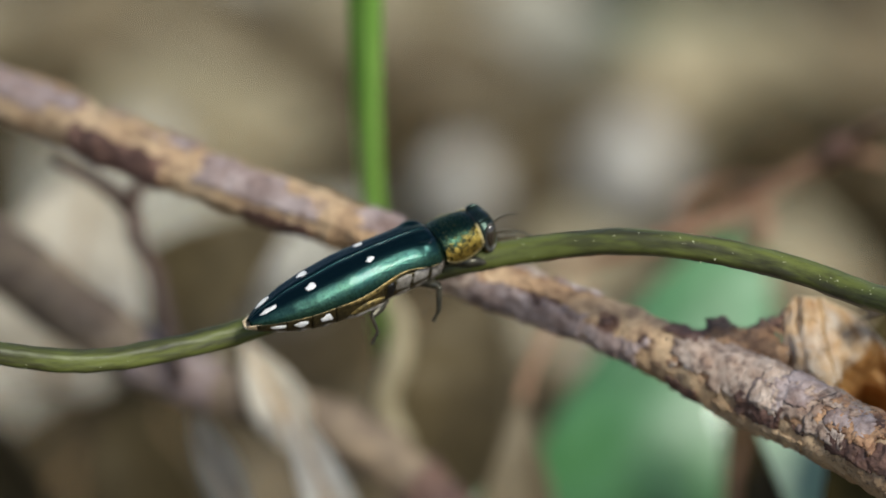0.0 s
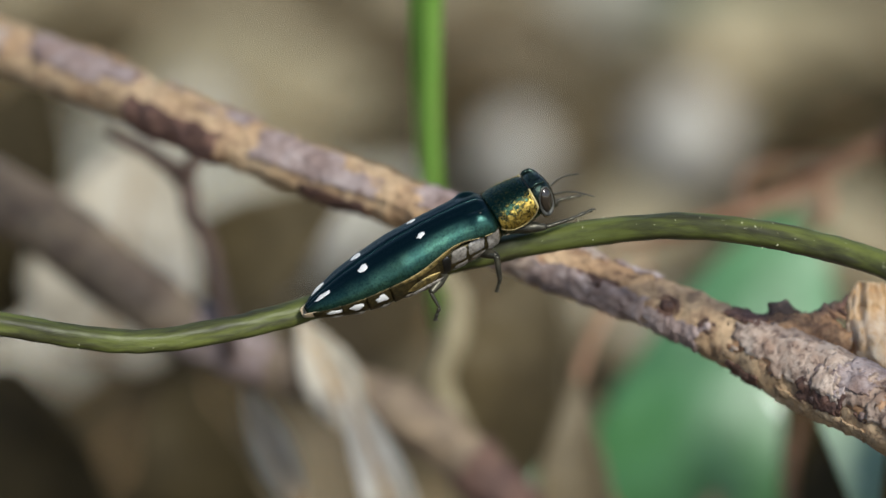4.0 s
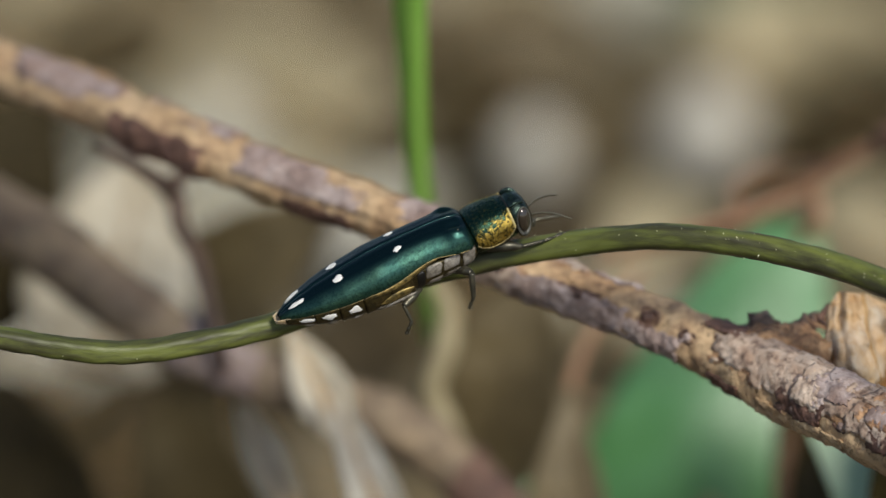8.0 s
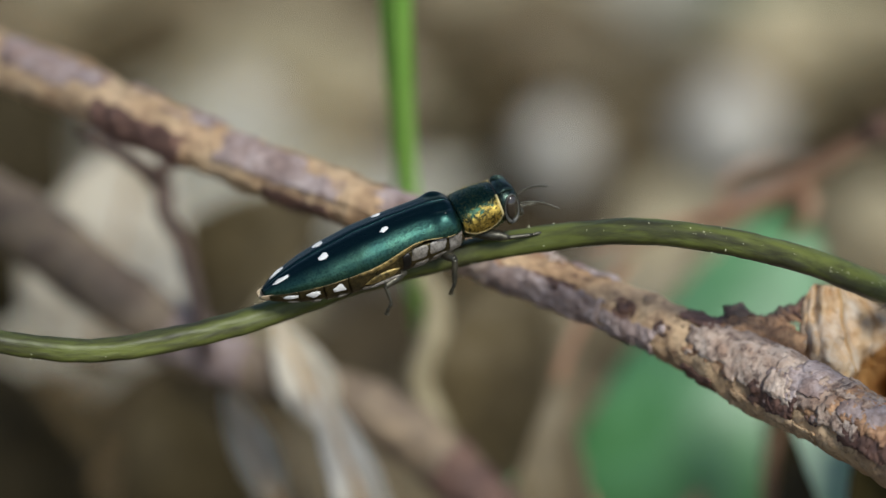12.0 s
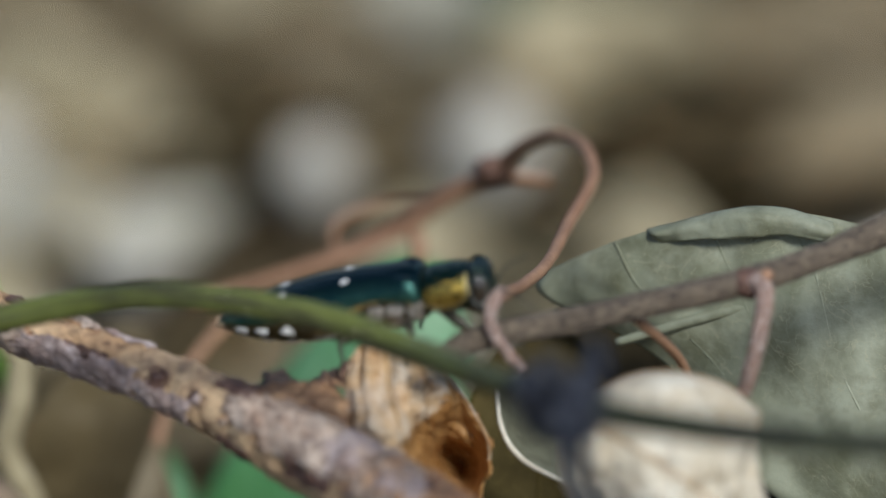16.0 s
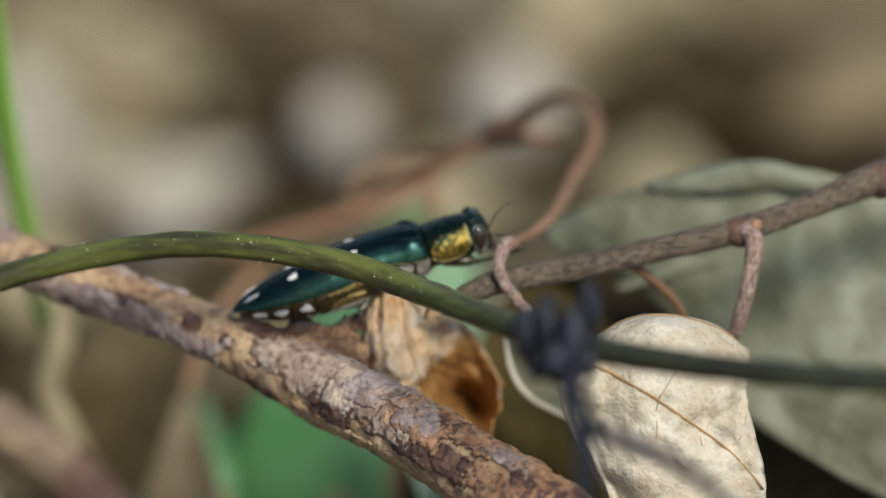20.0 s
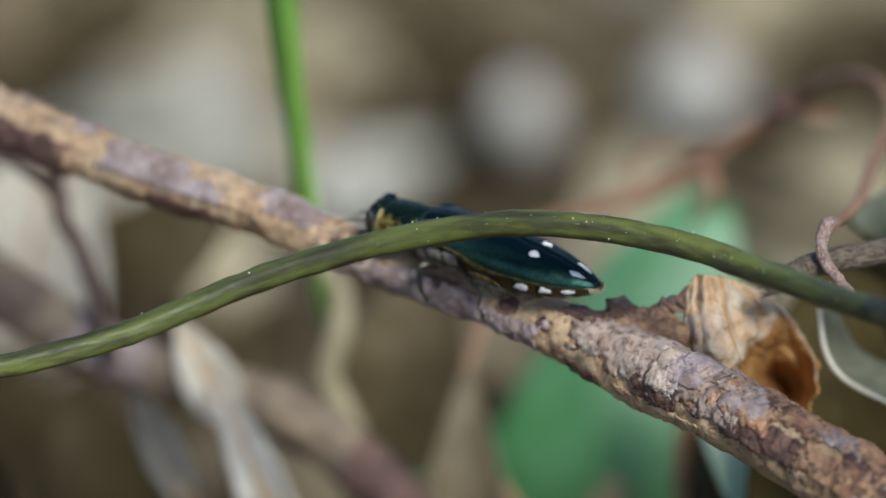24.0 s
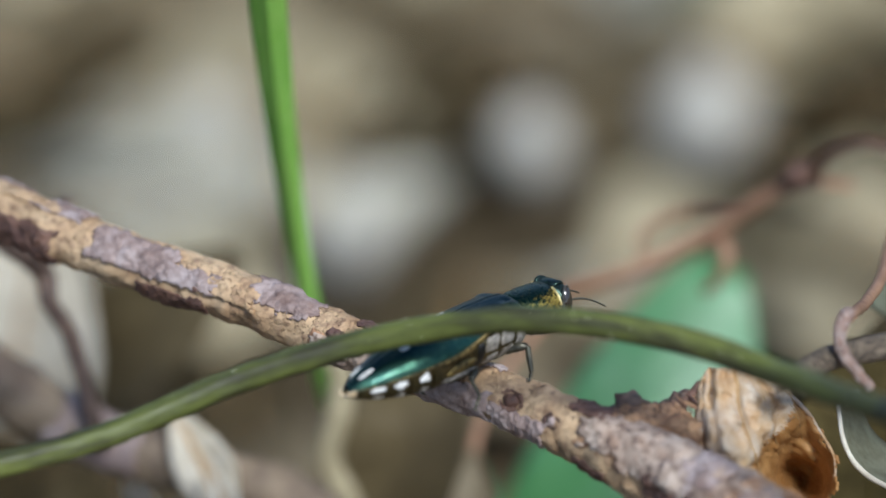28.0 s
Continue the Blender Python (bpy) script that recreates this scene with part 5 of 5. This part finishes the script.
def build_beetle():
    bt = new("beetle")
    ORIGIN[bt.name] = Vector((0, 0, 0))
    tagged(bt, "metallic teal jewel beetle with white spots and golden flanks", "beetle")
    for side in (-1, 1):
        el = part("wing_case", sheet(lambda u, v: shell_point(-5.8 + 8.64 * u, v, side) + Vector((0, 0.012 * side, 0)), 90, 26), M_ELYTRON, bt, "dark metallic teal wing case", thick=0.05)
        # three downy spots, then a grey patch painting the shoulder bump's reflection
        for k, (x, a, lx, la) in enumerate(((-4.96, 0.27, 0.34, 0.11), (-2.98, 0.235, 0.22, 0.085), (-0.28, 0.30, 0.18, 0.065), (2.38, 0.46, 0.045, 0.02))):
            part("spot", spot_on(shell_point, x, a, lx, la, side, k * 3.7 + side), M_SPOT if k < 3 else M_RIM, el, "ragged white downy spot" if k < 3 else "painted pale glint on the shoulder bump")
        part("margin", line([(*shell_point(-5.78 + 8.6 * k / 24, 1.0, side, 0.01), 0.035) for k in range(25)], 80, segs=6), M_EDGE, el, "fine golden margin")
    # abdomen in five overlapping plates a side
    cuts = [-6.0, -4.5, -3.45, -2.4, -1.2, -0.22]
    for i, (x0, x1) in enumerate(zip(cuts, cuts[1:])):
        def fn(u, v, x0=x0, x1=x1):
            w = abs(2 * v - 1)
            sd = -1 if v < 0.5 else 1
            return belly_point(x0 + (x1 - x0) * u, 1 - w, sd, 0.03 - 0.06 * u)
        seg = part("belly_plate", sheet(fn, 12, 40), M_BELLY if i else M_PALETIP, bt, "bronze abdominal plate" if i else "pale tail plate", thick=0.05)
        if i == 0:
            part("plate_skin", sheet(lambda u, v: belly_point(-5.62 + 1.12 * u, 1 - abs(2 * v - 1), -1 if v < 0.5 else 1, 0.05 - 0.03 * u), 10, 40), M_BELLY, seg, thick=0.04)
        for side in (-1, 1):
            x = (-4.84, -3.91, -2.86, -1.8, 9)[i]
            if i < 3:
                part("spot", spot_on(lambda *q: belly_point(q[0], q[1], q[2], q[3] + 0.03), x, 0.22, 0.27, 0.10, side, i * 2.3 + side), M_SPOT, seg, "white downy side spot")
                part("spot", spot_on(lambda *q: belly_point(q[0], q[1], q[2], q[3] + 0.03), x + 0.05, 0.58, 0.2, 0.09, side, i * 5.1 + side), M_CHEST, seg, "dull white belly spot")
            elif i == 3:
                part("spot", spot_on(lambda *q: belly_point(q[0], q[1], q[2], q[3] + 0.03), x + 0.05, 0.55, 0.22, 0.09, side, i * 5.1 + side), M_CHEST, seg, "dull white belly spot")
    # chest plates
    part("chest", rings_mesh([oval(x, w, 0.3, b) for x, w, b in ((-0.6, 1.1, 1.1), (-0.3, 1.26, 1.24), (0.8, 1.32, 1.3), (1.8, 1.3, 1.26), (2.6, 1.22, 1.1), (2.95, 1.0, 0.9))]), M_BELLY, bt, "bronze chest under the plates")
    def chest_point(x, a, side, off):
        w, h = lerp([-0.6, -0.3, 0.8, 1.8, 2.6, 2.95], [1.1, 1.26, 1.32, 1.3, 1.22, 1.0], x) + off, lerp([-0.6, -0.3, 0.8, 1.8, 2.6, 2.95], [1.1, 1.24, 1.3, 1.26, 1.1, 0.9], x) + off
        ang = a * math.pi / 2
        return Vector((x, side * w * math.cos(ang) ** 0.9, 0.16 - (h + 0.16) * math.sin(ang) ** 0.95))
    for side in (-1, 1):
        # the last entry is a black patch in place of a shaded gap
        for x0, x1, a0, a1, skew, m in ((2.12, 2.84, 0.02, 0.72, -0.2, M_CHEST), (1.25, 2.06, 0.0, 0.3, -0.12, M_CHEST), (0.42, 1.2, 0.0, 0.3, -0.14, M_CHEST), (1.2, 2.02, 0.34, 0.66, -0.16, M_CHEST), (0.4, 1.14, 0.34, 0.66, -0.18, M_CHEST),
                                        (1.1, 1.95, 0.7, 0.95, -0.15, M_BELLY), (0.3, 1.05, 0.7, 0.95, -0.15, M_BELLY), (-0.06, 0.36, 0.04, 0.8, -0.22, M_VOID)):
            def plate(u, v, q=(x0, x1, a0, a1, skew), side=side):
                b = v - 0.5
                a = (q[2] + q[3]) / 2 + (q[3] - q[2]) * b * (1 - abs(2 * u - 1) ** 5) ** 0.3
                e = max(abs(2 * u - 1), abs(2 * v - 1))
                return chest_point(q[0] + (q[1] - q[0]) * u + q[4] * v, a, side, 0.05 - 0.06 * e ** 6)
            part("chest_plate", sheet(plate, 14, 12), m, bt, "downy grey chest plate" if m is M_CHEST else "black plate painting the shaded gap behind the chest" if m is M_VOID else "", thick=0.03)
        def strip(u, v, side=side):
            x = -2.1 + 3.1 * u
            drop = 0.32 * v * math.sin(math.pi * (0.06 + 0.88 * u)) ** 0.7
            return shell_point(x, 1.0, side, 0.03) + Vector((0, side * (0.05 * math.sin(math.pi * v) - 0.1 * v), -drop))
        part("side_strip", sheet(strip, 36, 8), M_STRIP, bt, "golden strip below the wing case", thick=0.03)
        for x0, x1, a0, a1, m, lb in ((-1.55, -0.2, 0.2, 0.44, M_STRIP, "golden brown hind hip plate"), (-1.5, -0.15, 0.46, 0.6, M_CHEST, "pale lower hip plate"), (-1.2, -0.1, 0.64, 0.86, M_BELLY, "bronze hip plate")):
            def hip_plate(u, v, q=(x0, x1, a0, a1), side=side):
                w = math.sin(math.pi * (0.05 + 0.9 * u)) ** 0.5
                return belly_point(q[0] + (q[1] - q[0]) * u - 0.25 * v, (q[2] + q[3]) / 2 + (q[3] - q[2]) * (v - 0.5) * w, side, 0.10 - 0.06 * max(abs(2 * u - 1), abs(2 * v - 1)) ** 4)
            part("hip_plate", sheet(hip_plate, 20, 8), m, bt, lb, thick=0.03)
    # shield behind the head
    rr = [oval(x, w, t, b, 48, 0.9) for x, w, t, b in ((2.76, 0.9, 0.72, 0.66), (2.86, 1.12, 0.87, 0.80), (3.0, 1.22, 0.93, 0.86), (3.4, 1.28, 0.96, 0.88), (3.9, 1.26, 0.96, 0.9), (4.4, 1.18, 0.92, 0.88), (4.74, 1.10, 0.88, 0.85), (4.80, 0.94, 0.76, 0.76))]
    sh = part("neck_shield", rings_mesh(rr), M_PRON, bt, "dark green metallic neck shield")
    for side in (-1, 1):
        def flank(u, v, side=side):
            x = 2.92 + 1.84 * u
            w = lerp([2.92, 3.0, 3.4, 3.9, 4.4, 4.76], [1.18, 1.23, 1.29, 1.27, 1.19, 1.11], x)
            t, b = lerp([2.92, 3.0, 3.4, 3.9, 4.4, 4.76], [0.91, 0.94, 0.97, 0.97, 0.93, 0.89], x), 0.88
            lo, hi = 0.16 - 0.62 * math.sin(math.pi * min(u * 0.9 + 0.06, 1.0)) ** 0.7, 0.84 + 0.16 * u
            ang = lo + (hi - lo) * v
            c, s = math.cos(ang), math.sin(ang)
            return Vector((x, side * (w + 0.02) * abs(c) ** 0.9, (t if s > 0 else b) * math.copysign(abs(s) ** 0.9, s)))
        keep = lambda u, v, side=side: v < 0.52 + 0.3 * u + 0.4 * noise.noise(Vector((u * 8, v * 8, side))) + 0.55 * noise.noise(Vector((u * 38, v * 30, side))) and 0.02 < u
        part("flank", sheet(flank, 100, 70, keep), M_GOLD, sh, "golden speckled flank", thick=0.03)
        part("front_edge", line([(*flank(1.0, k / 10), 0.055) for k in range(11)], 24, segs=6), M_COLLAR, sh, "pale front edge")
        part("flank_edge", line([(*flank(k / 12, 0.0), 0.05) for k in range(13)], 30, segs=6), M_EDGE, sh, "pale golden lower edge")
    part("throat", rings_mesh([oval(x, w, 0.2, b) for x, w, b in ((2.95, 0.8, 0.86), (3.3, 1.0, 1.0), (3.8, 1.08, 1.06), (4.5, 1.0, 1.0), (4.9, 0.74, 0.8))]), M_BELLY, bt, "bronze throat plate")
    part("neck_ring", rings_mesh([oval(x, w, t, b, 40, 0.95) for x, w, t, b in ((4.5, 0.8, 0.7, 0.72), (4.66, 1.0, 0.82, 0.82), (4.82, 1.0, 0.84, 0.86), (4.95, 0.8, 0.6, 0.7))]), M_VOID, bt, "black fold behind the head")
    # head
    hd = part("head", rings_mesh([oval(x, w, t, b, 40, 0.95) for x, w, t, b in ((4.7, 0.84, 0.7, 0.78), (4.78, 0.98, 0.82, 0.88), (5.0, 1.06, 0.91, 0.98), (5.25, 1.04, 0.89, 1.0), (5.46, 0.92, 0.78, 0.97), (5.62, 0.7, 0.58, 0.88), (5.72, 0.36, 0.26, 0.7))]), M_HEAD, bt, "black-green head")
    for side in (-1, 1):
        tn = Euler((0, radians(12), radians(-26 * side))).to_matrix()
        eye_at = Vector((5.22, side * 0.86, 0.03))
        part("eye", ball(eye_at, 1.0, 28, 0, 0, (0.33, 0.28, 0.60), tn), M_EYE, hd, "large glossy dark eye")
        ring = []
        for k in range(33):
            a = 2 * math.pi * k / 32
            ring.append((*(eye_at + Vector((0.0, side * 0.10, 0.0)) + tn @ Vector((0.36 * math.cos(a), 0, 0.64 * math.sin(a)))), 0.04 + 0.06 * max(0.0, -math.sin(a))))
        part("eye_rim", tube(Path(ring, 66), 8, caps=False), M_RIM, hd, "grey rim round the eye")
        part("brow", line([(4.86, side * 0.62, 0.74, 0.08), (5.1, side * 0.6, 0.82, 0.11), (5.36, side * 0.52, 0.72, 0.1), (5.56, side * 0.36, 0.44, 0.06)], 20, segs=8, rough=0.03, scale=5), M_HEAD, hd)
        part("cheek", ball((5.02, side * 0.84, -0.5), 0.3, 14, 0.1, 2.0, (0.6, 0.6, 1.0), tn), M_GOLD, hd, "golden cheek")
        root = Vector((5.7, side * 0.3, -0.3))
        tip = root + Vector((1.55, side * 0.55, -0.75 if side < 0 else -0.45))
        pts = []
        for k in range(25):
            f = k / 24
            p = root.lerp(tip, f) + Vector((0, 0, 0.22 * math.sin(math.pi * f)))
            pts.append((*p, (0.06 if k % 2 else 0.042) * (1 - 0.35 * f)))
        ANTENNAE.append((part("antenna", tube(Path(pts, 72), 8), M_LEG, hd, "thin bronze beaded antenna", pivot=root), root, side))
        part("jaw", ball((5.62, side * 0.2, -0.82), 0.18, 12, 0, 0, (1, 0.8, 1.1)), M_LEG, hd)
    for side in (-1, 1):
        for which in LEGS:
            build_leg(bt, which, side)
    return bt


build_ground()
build_litter()
build_pale_lumps()
build_branch()
stem = build_stem()
build_blade()
build_twig()
build_tendril()
build_dry_leaf()
build_cream_leaf()
build_grey_leaf()
build_far_plants()
beetle = build_beetle()


def motions():
    walk(beetle, [
        (0, pose(-0.00130, -0.00354, 0.10088, 7.8, -14.1, 22.1)),
        (1, pose(-0.00134, -0.00348, 0.10102, 6.0, -16.3, 18.2)),
        (1.3, pose(-0.00134, -0.00348, 0.10102, 6.0, -16.3, 18.2)),
        (2, pose(-0.00144, -0.00339, 0.10118, -1.7, -22.4, 22.6)),
        (2.5, pose(-0.00144, -0.00339, 0.10118, -1.7, -22.4, 22.6)),
        (5, pose(-0.00135, -0.00350, 0.10101, 7.9, -22.6, 13.8)),
        (8, pose(-0.00151, -0.00344, 0.10109, 6.4, -19.6, 16.0)),
        (9.5, pose(-0.00147, -0.00349, 0.10100, 4.7, -19.7, 16.2)),
        (11, pose(-0.00144, -0.00350, 0.10097, 4.4, -18.4, 19.3)),
        (11.5, pose(-0.00144, -0.00350, 0.10097, 4.4, -18.4, 19.3)),
        (13.5, pose(0.00624, -0.00220, 0.10356, -4.3, -1.5, -2.3)),
        (14, pose(0.00999, -0.00231, 0.10358, -54.2, 5.5, -4.1)),
        (14.5, pose(0.01199, -0.00310, 0.10330, -32.0, 21.5, 19.1)),
        (15, pose(0.01355, -0.00136, 0.10095, -36.0, 7.0, 8.0)),
        (15.5, pose(0.01584, 0.00010, 0.10020, -6.0, -2.6, -4.8)),
        (16, pose(0.01772, 0.00047, 0.09984, 0.6, -13.0, -9.7)),
        (17, pose(0.01767, 0.00045, 0.09992, -0.2, -13.6, -9.0)),
        (19.4, pose(0.01767, 0.00045, 0.10000, -0.2, -13.6, -9.0)),
        (20, pose(0.01706, 0.00013, 0.09914, 1.1, -15.2, 9.0)),
        (20.5, pose(0.01709, 0.00019, 0.09929, -4.3, -18.2, 11.5)),
        (21.5, pose(0.01730, 0.00020, 0.09840, -6.0, -20.0, 76.0)),
        (22.5, pose(0.01757, -0.00096, 0.09780, -9.5, -16.4, 134.9)),
        (23, pose(0.01420, -0.00118, 0.09819, -9.0, 3.2, 155.9)),
        (23.5, pose(0.01069, -0.00041, 0.09911, -14.5, -4.0, 146.0)),
        (24, pose(0.00799, 0.00098, 0.09901, -3.2, -4.6, 147.4)),
        (25, pose(0.00801, 0.00100, 0.09907, -4.2, -6.5, 147.9)),
        (26, pose(0.00801, 0.00100, 0.09907, -4.2, -6.5, 147.9)),
        (26.5, pose(0.00782, 0.00101, 0.09909, 4.2, -13.2, 128.7)),
        (27, pose(0.00757, 0.00105, 0.09919, 5.5, -10.9, 110.3)),
        (27.5, pose(0.00724, 0.00107, 0.09921, 5.5, -12.5, 106.3)),
        (28, pose(0.00703, 0.00101, 0.09909, -9.5, -2.7, 39.8)),
    ])
    walk(stem, [
        (0, pose(0.02993, -0.00231, 0.09505, -1.154, 0.899, -0.657)),
        (1, pose(0.02993, -0.00231, 0.09505, -1.154, 0.899, -0.657)),
        (2, pose(0.02984, -0.00230, 0.09505, -1.150, 0.627, -0.602)),
        (8, pose(0.03003, -0.00231, 0.09493, -1.145, 1.160, -0.781)),
        (11, pose(0.02991, -0.00228, 0.09503, -0.956, 0.769, -0.561)),
        (13.5, pose(0.02973, -0.00218, 0.09531, -0.880, -0.038, 0.024)),
        (14, pose(0.02969, -0.00215, 0.09541, -0.594, -0.155, 0.173)),
        (14.5, pose(0.02967, -0.00227, 0.09514, 0.160, -0.287, 0.003)),
        (15, pose(0.02968, -0.00213, 0.09544, 0.219, -0.108, -0.126)),
        (15.5, pose(0.02973, -0.00210, 0.09550, 0.167, -0.284, -0.108)),
        (16, pose(0.02983, -0.00209, 0.09551, 0.125, -0.499, -0.085)),
        (17, pose(0.03005, -0.00203, 0.09571, 0.347, -0.584, -0.223)),
        (20, pose(0.02984, -0.00204, 0.09570, 0.462, -0.787, -0.366)),
        (20.5, pose(0.02991, -0.00202, 0.09565, 0.485, -0.577, -0.195)),
        (22.5, pose(0.03014, -0.00201, 0.09568, 0.470, -0.635, 0.161)),
        (23, pose(0.03038, -0.00199, 0.09574, 0.951, -0.368, 0.149)),
        (23.5, pose(0.03048, -0.00197, 0.09582, 0.880, -0.330, 0.252)),
        (24, pose(0.03022, -0.00202, 0.09571, 0.871, -0.280, 0.121)),
        (25, pose(0.03021, -0.00202, 0.09571, 0.290, -0.040, 0.227)),
        (26.5, pose(0.03000, -0.00209, 0.09554, 0.392, -0.250, 0.262)),
        (27, pose(0.02986, -0.00204, 0.09565, 0.173, -0.172, 0.398)),
        (27.5, pose(0.02980, -0.00204, 0.09565, -0.089, -0.070, 0.416)),
        (28, pose(0.02988, -0.00211, 0.09550, -0.118, 0.170, 0.256)),
    ])
    # the feelers spread when it reaches the twig
    for feeler, root, side in ANTENNAE:
        walk(feeler, [(t, pose(root.x * MM, root.y * MM, root.z * MM, 0, a, 0)) for t, a in ((0, 0), (11.5, 0), (13.5, 4 * side), (15.6, 4 * side), (16.0, -44 if side > 0 else 6), (19.6, -44 if side > 0 else 6), (22.0, 0), (28.0, 0))])
    # the legs swing a little while the beetle walks
    steps = [0, 1.2, 1.5, 1.9, 2.5, 11.5, 12.2, 12.6, 13.0, 13.4, 13.8, 14.2, 14.6, 15.0, 15.5, 16.0, 19.6, 20.0, 20.5, 21.0, 21.5, 22.0, 22.5, 23.0, 23.5, 24.0, 26.0, 26.4, 26.8, 27.2, 27.6, 28.0]
    for n, ((which, side), (leg, hip)) in enumerate(sorted(LEG_OBS.items())):
        rows = []
        for k, t in enumerate(steps):
            swing = 0 if t in (0, 2.5, 11.5, 16.0, 19.6, 24.0, 26.0) else 11 * (1 if (k + n) % 2 else -1)
            spread = -30 * side if which != "front" and 13.4 <= t <= 14.2 else 0
            pitch = 21 if which == "front" and 16.0 <= t <= 19.6 else 0
            rows.append((t, pose(hip.x * MM, hip.y * MM, hip.z * MM, spread, pitch, swing)))
        walk(leg, rows)


motions()
